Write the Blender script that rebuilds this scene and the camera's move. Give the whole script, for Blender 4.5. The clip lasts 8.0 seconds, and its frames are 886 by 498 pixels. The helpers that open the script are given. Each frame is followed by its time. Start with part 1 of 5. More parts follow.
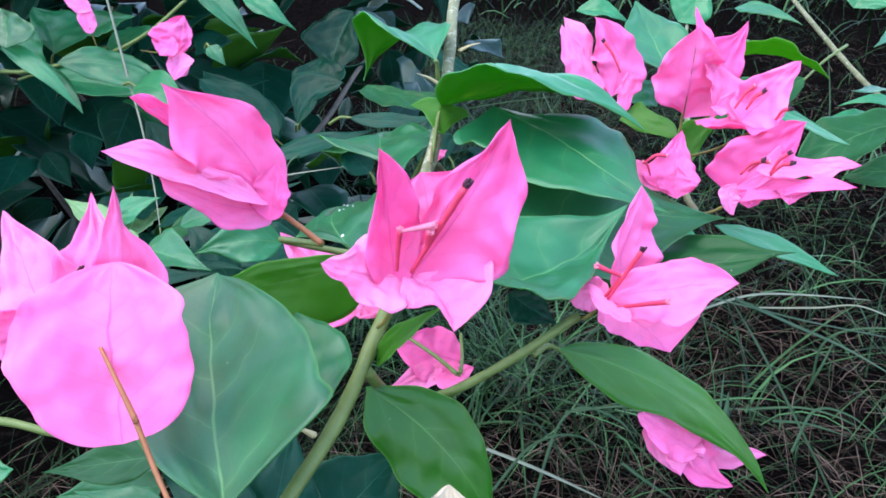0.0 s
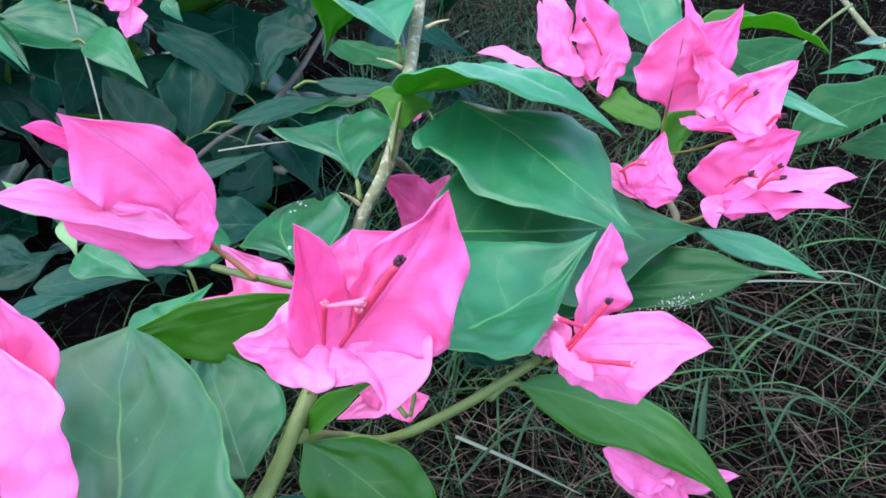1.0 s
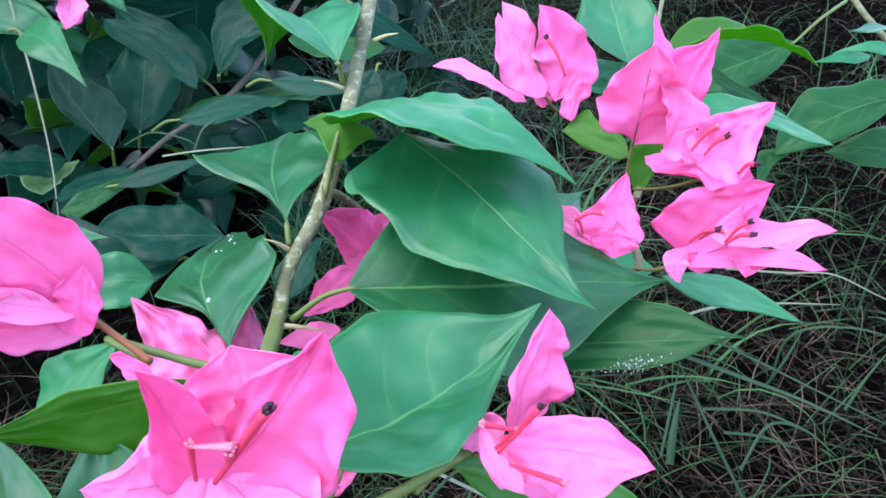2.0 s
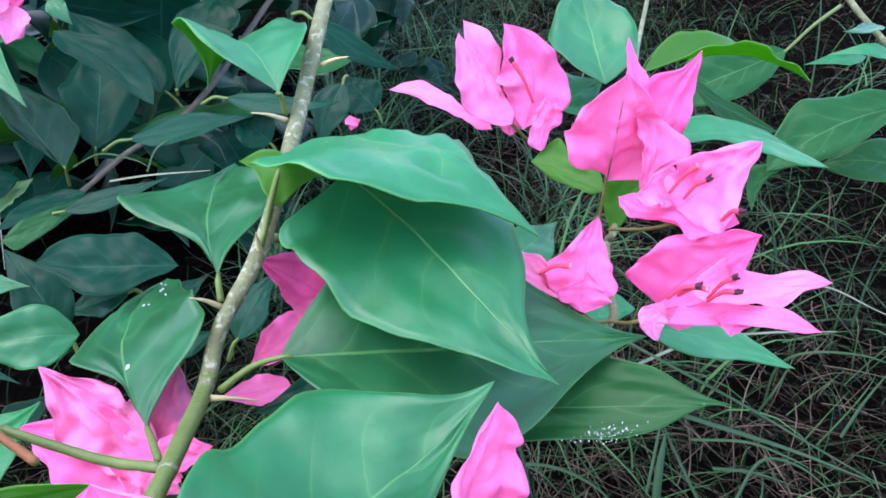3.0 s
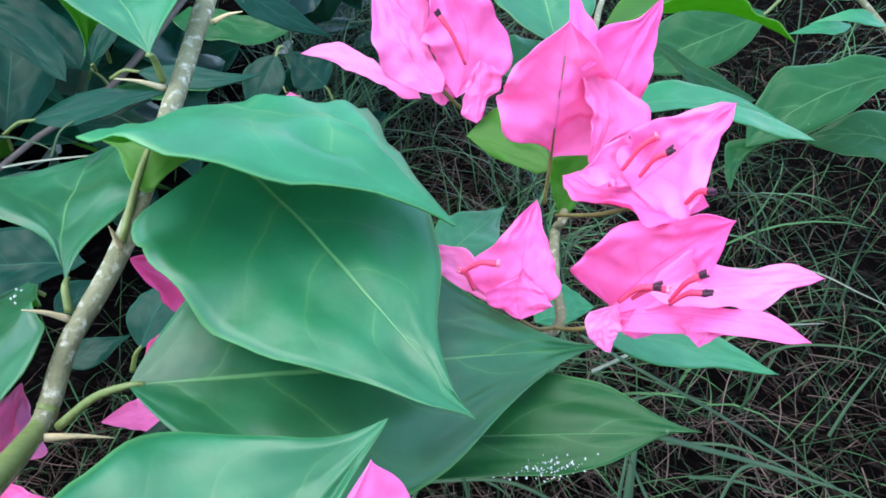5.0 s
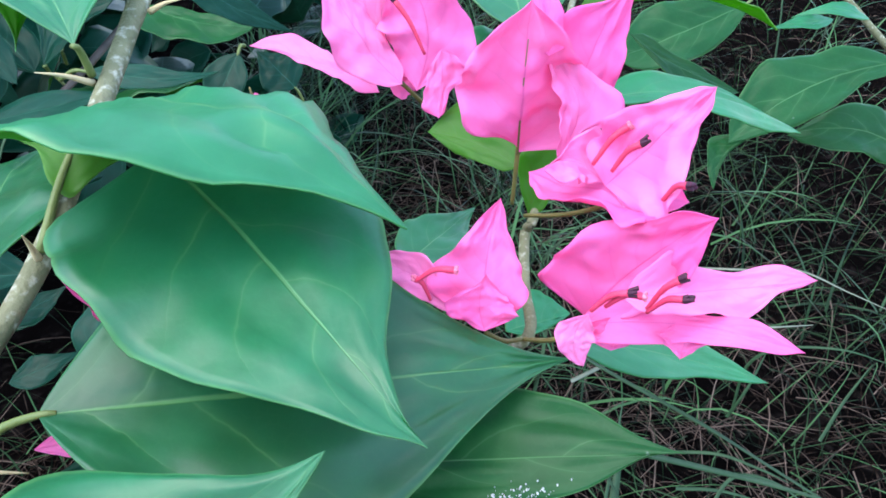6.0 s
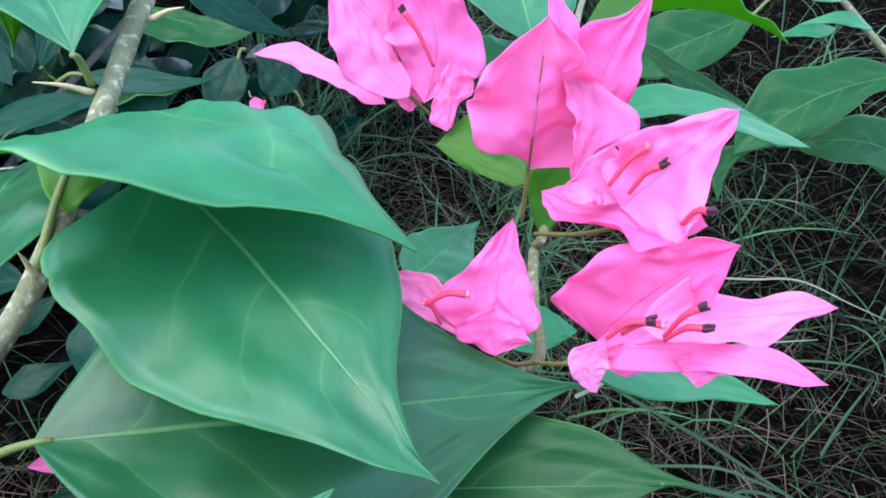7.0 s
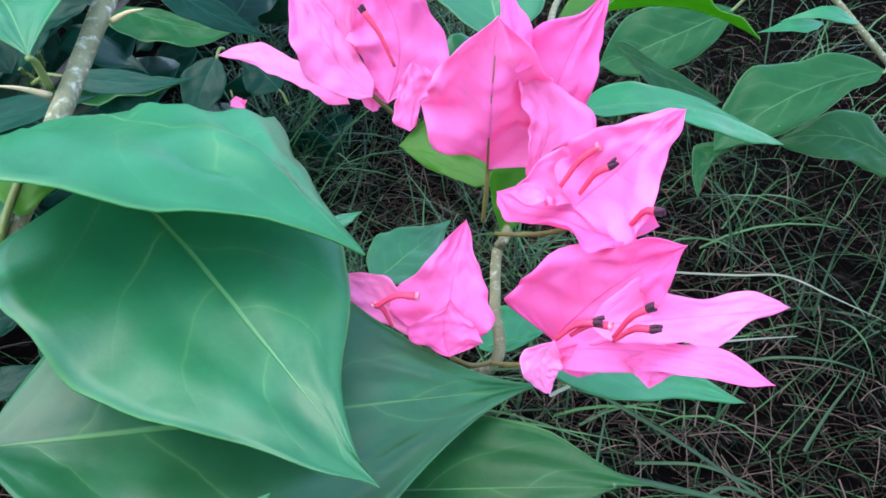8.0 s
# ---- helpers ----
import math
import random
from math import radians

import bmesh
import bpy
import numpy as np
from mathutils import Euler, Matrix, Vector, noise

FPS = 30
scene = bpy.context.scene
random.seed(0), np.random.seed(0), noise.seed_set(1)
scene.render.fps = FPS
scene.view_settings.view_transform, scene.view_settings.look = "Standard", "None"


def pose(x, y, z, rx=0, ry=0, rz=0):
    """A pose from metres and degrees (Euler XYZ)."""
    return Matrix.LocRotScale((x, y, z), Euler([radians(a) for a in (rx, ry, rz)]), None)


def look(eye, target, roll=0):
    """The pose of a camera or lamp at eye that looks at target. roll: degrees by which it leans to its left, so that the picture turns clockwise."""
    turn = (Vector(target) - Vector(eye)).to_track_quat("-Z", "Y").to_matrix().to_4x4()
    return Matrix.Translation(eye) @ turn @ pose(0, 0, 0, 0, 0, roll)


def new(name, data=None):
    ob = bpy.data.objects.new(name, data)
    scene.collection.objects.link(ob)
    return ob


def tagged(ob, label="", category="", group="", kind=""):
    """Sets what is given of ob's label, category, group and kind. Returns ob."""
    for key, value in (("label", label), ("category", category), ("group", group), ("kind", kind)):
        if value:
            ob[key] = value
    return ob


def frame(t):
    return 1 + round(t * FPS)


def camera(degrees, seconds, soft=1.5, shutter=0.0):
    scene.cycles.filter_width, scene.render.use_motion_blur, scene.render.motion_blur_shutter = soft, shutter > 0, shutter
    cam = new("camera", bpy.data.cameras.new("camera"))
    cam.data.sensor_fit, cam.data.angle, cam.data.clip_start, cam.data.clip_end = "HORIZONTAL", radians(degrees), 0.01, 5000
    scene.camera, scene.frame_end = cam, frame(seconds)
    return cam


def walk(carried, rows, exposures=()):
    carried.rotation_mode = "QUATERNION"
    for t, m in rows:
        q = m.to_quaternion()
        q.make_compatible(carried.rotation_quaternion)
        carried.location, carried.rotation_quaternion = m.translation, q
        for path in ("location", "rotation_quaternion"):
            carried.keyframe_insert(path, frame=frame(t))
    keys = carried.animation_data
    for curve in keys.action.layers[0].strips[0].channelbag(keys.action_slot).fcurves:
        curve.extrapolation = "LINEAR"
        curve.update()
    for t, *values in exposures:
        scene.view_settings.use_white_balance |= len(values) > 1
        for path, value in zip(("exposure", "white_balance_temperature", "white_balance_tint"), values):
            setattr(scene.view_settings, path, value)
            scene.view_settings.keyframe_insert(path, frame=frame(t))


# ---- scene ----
cam = camera(59.2, 8.0, soft=1.7)
PATH = [
    (0, (0.0014, -0.0064, 0.4246), (-0.0037, 1.8064, -0.4201), -0.48),
    (0.5, (0.0066, 0.0164, 0.4345), (0.0127, 1.7849, -0.4995), -0.05),
    (1, (0.0143, 0.0307, 0.4430), (0.0267, 1.7505, -0.5778), 0.34),
    (1.5, (0.0237, 0.0457, 0.4488), (0.0393, 1.7236, -0.6395), 1.59),
    (2, (0.0328, 0.0694, 0.4557), (0.0620, 1.7329, -0.6542), 1.37),
    (2.2, (0.0358, 0.0772, 0.4590), (0.0719, 1.7405, -0.6509), 1.39),
    (3.3, (0.0477, 0.1083, 0.4529), (0.0895, 1.7573, -0.6780), 1.04),
    (3.5, (0.0473, 0.1107, 0.4499), (0.0899, 1.7630, -0.6761), 1.09),
    (4, (0.0531, 0.1157, 0.4438), (0.0927, 1.7570, -0.6984), 1.33),
    (4.5, (0.0628, 0.1259, 0.4396), (0.1350, 1.7653, -0.7038), 1.31),
    (4.7, (0.0650, 0.1319, 0.4376), (0.1397, 1.7618, -0.7190), 1.05),
    (5.8, (0.0735, 0.1519, 0.4234), (0.1640, 1.7786, -0.7366), 0.54),
    (6, (0.0751, 0.1540, 0.4232), (0.1861, 1.7870, -0.7261), 0.67),
    (6.5, (0.0738, 0.1604, 0.4218), (0.1800, 1.7937, -0.7276), 0.26),
    (7, (0.0721, 0.1608, 0.4240), (0.1978, 1.7929, -0.7251), 1.58),
    (7.5, (0.0809, 0.1547, 0.4298), (0.2314, 1.7771, -0.7300), 2.36),
    (8, (0.0820, 0.1611, 0.4248), (0.2069, 1.7882, -0.7316), 1.19),
]
walk(cam, [(t, look(eye, target, roll)) for t, eye, target, roll in PATH], [(0, 2.66), (2, 2.67), (4, 2.74), (6, 2.68), (8, 2.63)])

# ---- world and light ----
world = bpy.data.worlds.new("world")
scene.world = world
world.use_nodes = True
wn, wl = world.node_tree.nodes, world.node_tree.links
sky = wn.new("ShaderNodeTexSky")
sky.sky_type, sky.sun_disc = "NISHITA", False
sky.sun_elevation, sky.sun_rotation = radians(68), radians(250)
sky.air_density, sky.dust_density, sky.ozone_density = 1.0, 1.0, 1.0
wl.new(sky.outputs[0], wn["Background"].inputs[0])
wn["Background"].inputs[1].default_value = 0.175
sun_data = bpy.data.lights.new("sun", "SUN")
sun_data.energy, sun_data.angle, sun_data.color = 0.42, radians(55), (1.0, 0.99, 0.97)
sun = new("sun", sun_data)
sun.matrix_world = look((-0.72, 0.04, 2.0), (0.0, 0.3, 0.0))


# ---- materials ----
def shader(name):
    m = bpy.data.materials.new(name)
    m.use_nodes = True
    return m, m.node_tree.nodes, m.node_tree.links, m.node_tree.nodes["Principled BSDF"]


def math_node(n, l, op, a, b=None, c=None):
    x = n.new("ShaderNodeMath")
    x.operation = op
    for i, s in enumerate((a, b, c)):
        if s is None:
            continue
        if isinstance(s, (int, float)):
            x.inputs[i].default_value = s
        else:
            l.new(s, x.inputs[i])
    return x.outputs[0]


def mixed(n, l, f, a, b):
    x = n.new("ShaderNodeMix")
    x.data_type = "RGBA"
    for i, s in ((0, f), (6, a), (7, b)):
        if isinstance(s, (int, float)):
            x.inputs[i].default_value = s
        elif isinstance(s, tuple):
            x.inputs[i].default_value = (*s, 1)
        else:
            l.new(s, x.inputs[i])
    return x.outputs[2]


def noise_tex(n, l, scale, detail=3.0, vector=None):
    x = n.new("ShaderNodeTexNoise")
    x.inputs["Scale"].default_value, x.inputs["Detail"].default_value = scale, detail
    if vector is None:
        vector = n.new("ShaderNodeTexCoord").outputs["Object"]
    l.new(vector, x.inputs["Vector"])
    return x.outputs["Fac"]


def ramp(n, l, f, lo, hi):
    x = n.new("ShaderNodeMapRange")
    x.inputs["From Min"].default_value, x.inputs["From Max"].default_value = lo, hi
    l.new(f, x.inputs["Value"])
    return x.outputs[0]


def blade_material(name, dark, light, vein, through_tint, rough, glow, veins, vein_gain, bump, spec=0.5, rim=0.6, relief=110):
    """Leaf or bract: colour by noise, midrib, arching side veins and fine netting from the UVs, light passing through."""
    m, n, l, p = shader(name)
    uv = n.new("ShaderNodeSeparateXYZ")
    l.new(n.new("ShaderNodeUVMap").outputs[0], uv.inputs[0])
    s, w = uv.outputs[0], uv.outputs[1]
    a = math_node(n, l, "ABSOLUTE", w)
    rnd = n.new("ShaderNodeObjectInfo").outputs["Random"]
    place = n.new("ShaderNodeTexCoord").outputs["Object"]
    blot = noise_tex(n, l, 55, 4, place)
    fine = noise_tex(n, l, 420, 3, place)
    tone = math_node(n, l, "MULTIPLY_ADD", rnd, 0.6, math_node(n, l, "MULTIPLY_ADD", blot, 0.9, -0.35))
    base = mixed(n, l, ramp(n, l, tone, 0.0, 0.9), dark, light)
    base = mixed(n, l, math_node(n, l, "MULTIPLY", fine, 0.25), base, tuple(c * 0.6 for c in dark))
    rib_width = math_node(n, l, "MULTIPLY_ADD", s, -0.019, 0.029)
    rib = math_node(n, l, "SUBTRACT", 1.0, math_node(n, l, "SMOOTH_MIN", math_node(n, l, "DIVIDE", a, rib_width), 1.0, 0.3))
    rib = ramp(n, l, rib, 0.0, 0.6)
    # side veins leave the midrib at a slant, arch towards the tip and fade at the margin; left and right are out of step
    hand = math_node(n, l, "MULTIPLY", math_node(n, l, "SIGN", w), 0.04)
    wob = math_node(n, l, "ADD", hand, math_node(n, l, "MULTIPLY_ADD", blot, 0.1, -0.05))
    slant = math_node(n, l, "ADD", math_node(n, l, "MULTIPLY_ADD", a, -0.2, s), wob)
    slant = math_node(n, l, "MULTIPLY_ADD", math_node(n, l, "MULTIPLY", a, a), -0.14, slant)
    phase = math_node(n, l, "FRACT", math_node(n, l, "MULTIPLY", slant, veins))
    gap = math_node(n, l, "ABSOLUTE", math_node(n, l, "SUBTRACT", phase, 0.5))
    side = ramp(n, l, gap, 0.035, 0.0)
    side = math_node(n, l, "MULTIPLY", side, ramp(n, l, a, 1.0, 0.25))
    halo = math_node(n, l, "MULTIPLY", ramp(n, l, gap, 0.2, 0.0), ramp(n, l, a, 1.0, 0.1))
    v = n.new("ShaderNodeTexVoronoi")
    v.feature = "DISTANCE_TO_EDGE"
    v.inputs["Scale"].default_value = 330
    l.new(place, v.inputs["Vector"])
    net = ramp(n, l, v.outputs["Distance"], 0.08, 0.0)
    lines = math_node(n, l, "MAXIMUM", rib, math_node(n, l, "MULTIPLY", side, 0.6))
    lines = math_node(n, l, "MAXIMUM", lines, math_node(n, l, "MULTIPLY", halo, 0.16))
    lines = math_node(n, l, "MAXIMUM", lines, math_node(n, l, "MULTIPLY", net, 0.07))
    col = mixed(n, l, math_node(n, l, "MULTIPLY", lines, vein_gain), base, vein)
    dust = n.new("ShaderNodeTexVoronoi")
    dust.inputs["Scale"].default_value = 95
    l.new(place, dust.inputs["Vector"])
    fleck = math_node(n, l, "MULTIPLY", ramp(n, l, dust.outputs["Distance"], 0.055, 0.03), math_node(n, l, "GREATER_THAN", blot, 0.52))
    col = mixed(n, l, math_node(n, l, "MULTIPLY", fleck, 0.5 * rim), col, (0.4, 0.45, 0.36))
    edge = ramp(n, l, a, 0.965, 0.99)
    col = mixed(n, l, math_node(n, l, "MULTIPLY", edge, rim), col, vein)
    l.new(col, p.inputs["Base Color"])
    l.new(math_node(n, l, "MULTIPLY_ADD", blot, 0.16, rough - 0.08), p.inputs["Roughness"])
    p.inputs["Specular IOR Level"].default_value = spec
    b = n.new("ShaderNodeBump")
    b.inputs["Strength"].default_value, b.inputs["Distance"].default_value = bump, 0.0012
    soft = noise_tex(n, l, relief, 3, place)
    quilt = math_node(n, l, "MULTIPLY", math_node(n, l, "POWER", math_node(n, l, "MULTIPLY", gap, 2.0), 0.5), ramp(n, l, a, 1.0, 0.6))
    h = math_node(n, l, "MULTIPLY_ADD", rib, -0.3, math_node(n, l, "MULTIPLY_ADD", fine, 0.16, math_node(n, l, "MULTIPLY", soft, 0.6)))
    h = math_node(n, l, "MULTIPLY_ADD", quilt, 0.2, h)
    l.new(h, b.inputs["Height"])
    l.new(b.outputs[0], p.inputs["Normal"])
    t = n.new("ShaderNodeBsdfTranslucent")
    l.new(mixed(n, l, math_node(n, l, "MULTIPLY", lines, 0.5), mixed(n, l, 0.15, through_tint, base), vein), t.inputs[0])
    mix = n.new("ShaderNodeMixShader")
    mix.inputs[0].default_value = glow
    l.new(p.outputs[0], mix.inputs[1])
    l.new(t.outputs[0], mix.inputs[2])
    l.new(mix.outputs[0], n["Material Output"].inputs[0])
    return m


LEAF = blade_material("leaf_green", (0.004, 0.062, 0.017), (0.016, 0.2, 0.072), (0.15, 0.36, 0.1), (0.08, 0.6, 0.02), 0.46, 0.22, 5, 0.4, 0.35, 0.5, 0.28)
LEAF_OLD = blade_material("leaf_old_green", (0.002, 0.034, 0.006), (0.008, 0.078, 0.018), (0.12, 0.28, 0.1), (0.08, 0.4, 0.02), 0.48, 0.16, 5, 0.4, 0.4, 0.2, 0.4)
LEAF_FRESH = blade_material("leaf_fresh_green", (0.012, 0.075, 0.006), (0.035, 0.15, 0.014), (0.2, 0.4, 0.1), (0.26, 0.75, 0.02), 0.4, 0.36, 5, 0.45, 0.4, 0.42, 0.4)
# Darker copy of the leaf green; shade on deep-lying leaves is in the colour.
LEAF_SHADED = blade_material("leaf_shaded_green", (0.001, 0.019, 0.01), (0.004, 0.052, 0.032), (0.05, 0.17, 0.1), (0.03, 0.2, 0.012), 0.42, 0.18, 5, 0.4, 0.3, 0.13, 0.35)
LEAF_YOUNG = blade_material("leaf_young", (0.09, 0.2, 0.06), (0.2, 0.34, 0.14), (0.4, 0.5, 0.3), (0.22, 0.5, 0.08), 0.5, 0.35, 6, 0.5, 0.5)
LEAF_OLIVE = blade_material("leaf_olive", (0.028, 0.11, 0.008), (0.06, 0.19, 0.016), (0.18, 0.34, 0.08), (0.24, 0.62, 0.016), 0.5, 0.45, 6, 0.4, 0.3, 0.3)
PINK = blade_material("bract_pink", (0.87, 0.14, 0.43), (0.97, 0.38, 0.69), (0.68, 0.05, 0.28), (0.98, 0.14, 0.42), 0.6, 0.46, 6, 0.3, 0.55, 0.22, 0.0, 150)
DRIED = blade_material("bract_dried_cream", (0.5, 0.38, 0.26), (0.72, 0.62, 0.48), (0.36, 0.22, 0.12), (0.6, 0.45, 0.25), 0.7, 0.3, 6, 0.5, 0.8, 0.2, 0.0)


def plain_material(name, a, b, scale, rough, spots=None, bump=0.3, spec=0.3, skew=1.0):
    m, n, l, p = shader(name)
    f = noise_tex(n, l, scale, 5)
    g = noise_tex(n, l, scale * 7, 2)
    rnd = n.new("ShaderNodeNewGeometry").outputs["Random Per Island"]
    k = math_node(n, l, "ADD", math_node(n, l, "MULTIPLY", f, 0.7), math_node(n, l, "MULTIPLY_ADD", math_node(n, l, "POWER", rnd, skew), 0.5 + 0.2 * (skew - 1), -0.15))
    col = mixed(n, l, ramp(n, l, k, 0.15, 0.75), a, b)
    if spots:
        col = mixed(n, l, ramp(n, l, noise_tex(n, l, spots[1], 4), 0.54, 0.74), col, spots[0])
    p.inputs["Specular IOR Level"].default_value = spec
    l.new(col, p.inputs["Base Color"])
    l.new(math_node(n, l, "MULTIPLY_ADD", g, 0.2, rough - 0.1), p.inputs["Roughness"])
    b2 = n.new("ShaderNodeBump")
    b2.inputs["Strength"].default_value, b2.inputs["Distance"].default_value = bump, 0.0008
    l.new(g, b2.inputs["Height"])
    l.new(b2.outputs[0], p.inputs["Normal"])
    return m


BARK = plain_material("bark_grey_green", (0.05, 0.054, 0.02), (0.18, 0.178, 0.095), 110, 0.75, ((0.33, 0.33, 0.25), 420), 0.7)
BARK_BROWN = plain_material("bark_brown", (0.025, 0.02, 0.016), (0.1, 0.08, 0.065), 120, 0.8, None, 0.6)
GREEN_STEM = plain_material("stem_green", (0.05, 0.075, 0.014), (0.125, 0.16, 0.045), 120, 0.5)
PEDICEL = plain_material("pedicel_russet", (0.17, 0.055, 0.022), (0.26, 0.1, 0.04), 200, 0.55)
STALK = plain_material("stalk_olive", (0.07, 0.055, 0.016), (0.17, 0.15, 0.04), 200, 0.55)
THORN = plain_material("thorn_tan", (0.36, 0.26, 0.12), (0.5, 0.42, 0.24), 200, 0.55)
TUBE = plain_material("floret_red", (0.4, 0.015, 0.05), (0.58, 0.04, 0.1), 300, 0.55)
TUBE_PALE = plain_material("floret_pale", (0.5, 0.07, 0.14), (0.66, 0.18, 0.26), 300, 0.55)
TUBE_TIP = plain_material("floret_withered", (0.012, 0.004, 0.008), (0.06, 0.012, 0.03), 300, 0.7)
# Dark soil coloured far below its own tone, so gaps read as shade.
SOIL = plain_material("soil_shade_dark", (0.00065, 0.000585, 0.000585), (0.002925, 0.002275, 0.00208), 26, 0.95, ((0.009, 0.007, 0.006), 90), 1.0, 0.0)
# Most grass and straw blades go near black: shade among them, put into colour.
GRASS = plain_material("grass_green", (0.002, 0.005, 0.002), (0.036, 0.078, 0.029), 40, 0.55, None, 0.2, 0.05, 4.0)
GRASS_LEAFY = plain_material("grass_leafy_green", (0.003, 0.011, 0.004), (0.042, 0.105, 0.035), 40, 0.5, None, 0.2, 0.15, 2.0)
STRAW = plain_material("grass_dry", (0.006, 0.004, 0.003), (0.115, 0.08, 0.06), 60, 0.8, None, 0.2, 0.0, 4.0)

GRASS_LONG = plain_material("grass_blade_pale", (0.01, 0.03, 0.011), (0.032, 0.07, 0.028), 60, 0.5, None, 0.2, 0.2)
WHITE = plain_material("speck_white", (0.34, 0.37, 0.32), (0.55, 0.56, 0.52), 400, 0.7)
STRAW_PALE = plain_material("stalk_pale", (0.1, 0.12, 0.08), (0.2, 0.21, 0.15), 60, 0.6, None, 0.2, 0.2)


# ---- builders ----
def part(name, verts, faces, material, parent, label="", uvs=None, smooth=True, at=None):
    """One mesh object under a thing or a part, from world-space vertices."""
    me = bpy.data.meshes.new(name)
    o = Vector(at) if at is not None else Vector((0, 0, 0))
    me.from_pydata([Vector(q) - o for q in verts], [], faces)
    me.materials.append(material)
    if smooth:
        me.shade_smooth()
    if uvs is not None:
        lay = me.uv_layers.new(name="UVMap")
        for lp in me.loops:
            lay.data[lp.index].uv = uvs[lp.vertex_index]
    ob = new(name, me)
    if parent is not None:
        ob.parent = parent
        ob.matrix_parent_inverse = Matrix.Identity(4)
        up = parent
        while up is not None:
            o = o - Vector(up.location)
            up = up.parent
    ob.location = o
    if label:
        tagged(ob, label)
    return ob


def thing(name, at, label, category, group=""):
    ob = new(name)
    ob.location = at
    ob.empty_display_size = 0.02
    return tagged(ob, label, category, group)


STATIONS = (-0.06, 0.0, 0.08, 0.25, 0.42, 0.6, 0.78, 0.92, 1.0, 1.08)


def glide(shares, s):
    """A smooth margin through the shares at the six stations, closed at base and tip."""
    ys = (0.0, 0.0, *shares, 0.0, 0.0)
    i = max(k for k in range(1, 8) if STATIONS[k] <= s)
    x0, x1 = STATIONS[i], STATIONS[i + 1]
    m0 = (ys[i + 1] - ys[i - 1]) / (x1 - STATIONS[i - 1]) * (x1 - x0)
    m1 = (ys[i + 2] - ys[i]) / (STATIONS[i + 2] - x0) * (x1 - x0)
    t = (s - x0) / (x1 - x0)
    return max(0.0, (2 * t ** 3 - 3 * t * t + 1) * ys[i] + (t ** 3 - 2 * t * t + t) * m0 + (3 * t * t - 2 * t ** 3) * ys[i + 1] + (t ** 3 - t * t) * m1)


def blade_mesh(base, tip, width, normal, bend=0.0, sick=0.0, fold=0.0, fold_tip=None, cup=0.0, wave=0.0, curl=0.0, twist=0.0, peak=0.36, acum=0.75, round_base=0.95, crumple=0.0, horn=0.12, left=None, right=None,
               thick=0.0004, rows=28, cols=6, seed=0):
    """A leaf-shaped blade with two faces and a rim. width: half widths left and right; peak: where it is widest; bend: arch towards the normal;
    sick: sideways bow; fold: degrees by which each half rises; curl: tip or base lifted; twist: degrees along the length;
    left, right: the margin as shares of the half width at six stations from base to tip."""
    rnd = random.Random(seed)
    b, t, nrm = Vector(base), Vector(tip), Vector(normal)
    ax = t - b
    length = ax.length
    ax.normalize()
    nrm = (nrm - ax * nrm.dot(ax)).normalized()
    side = ax.cross(nrm)
    peaks = peak if isinstance(peak, tuple) else (peak, peak)
    folds = fold if isinstance(fold, tuple) else (fold, fold)
    ends = folds if fold_tip is None else fold_tip if isinstance(fold_tip, tuple) else (fold_tip, fold_tip)
    ph = [rnd.uniform(0, 6.28) for _ in range(6)]
    margins = (left, right)

    def spine(s):
        q = 4 * s * (1 - s)
        return b + ax * (s * length) + nrm * (length * (bend * q + curl * (s ** 3 - s) * 1.6)) + side * (sick * q * length)

    def half(s, i):
        pk = peaks[i]
        if s <= 0 or s >= 1:
            return 0.0
        if margins[i] is not None:
            return width[i] * glide(margins[i], s)
        if s < pk:
            return width[i] * (1 - (1 - s / pk) ** 2.2) ** round_base
        u = (s - pk) / (1 - pk)
        drawn = max((0.5 * (1 + math.cos(math.pi * u)) * (1 - 0.25 * u)) ** max(1.0, acum), horn * (1 - u))
        k = min(1.0, acum)
        return width[i] * ((1 - k) * (1 - u ** 1.8) ** 0.8 + k * drawn)

    top, bot, uvs = [], [], []
    for i in range(rows + 1):
        s = i / rows
        s = 0.5 * s + 0.5 * (0.5 - 0.5 * math.cos(math.pi * s))
        c = spine(s)
        d = (spine(min(1, s + 0.01)) - spine(max(0, s - 0.01))).normalized()
        nn = (nrm - d * nrm.dot(d)).normalized()
        if twist:
            nn = Matrix.Rotation(radians(twist * (s - 0.3)), 3, d) @ nn
        sd = d.cross(nn)
        for j in range(-cols, cols + 1):
            v = j / cols
            k = 1 if j > 0 else 0
            w = half(s, k)
            ang = radians(folds[k] + (ends[k] - folds[k]) * s) + cup * abs(v) * 0.9
            h = abs(v) * w
            wv = wave * w * v * v * (math.sin(9.0 * s + ph[k]) + 0.55 * math.sin(19.0 * s + ph[k + 2]) + 0.25 * math.sin(41.0 * s + ph[k + 4]))
            if crumple:
                g = noise.noise(Vector((s * 3.1 + seed * 1.7, v * 2.3, seed * 0.37))) + 0.4 * noise.noise(Vector((s * 8.0, v * 6.0 + seed, 1.1))) - 0.5 * abs(noise.noise(Vector((s * 5.0 + 2, v * 4.0 - seed, 4.2)))) + 0.16 * noise.noise(Vector((s * 17.0 - seed, v * 12.0, 7.7)))
                wv += crumple * max(width) * g * min(1.0, s * 4) * min(1.0, (1 - s) * 5)
            rag = 1 + wave * abs(v) ** 3 * (0.16 * math.sin(31.0 * s + ph[k]) + 0.22 * math.sin(15.0 * s + ph[k + 2]))
            q = c + sd * (math.copysign(1, v) * h * rag * math.cos(ang)) + nn * (h * math.sin(ang) + wv)
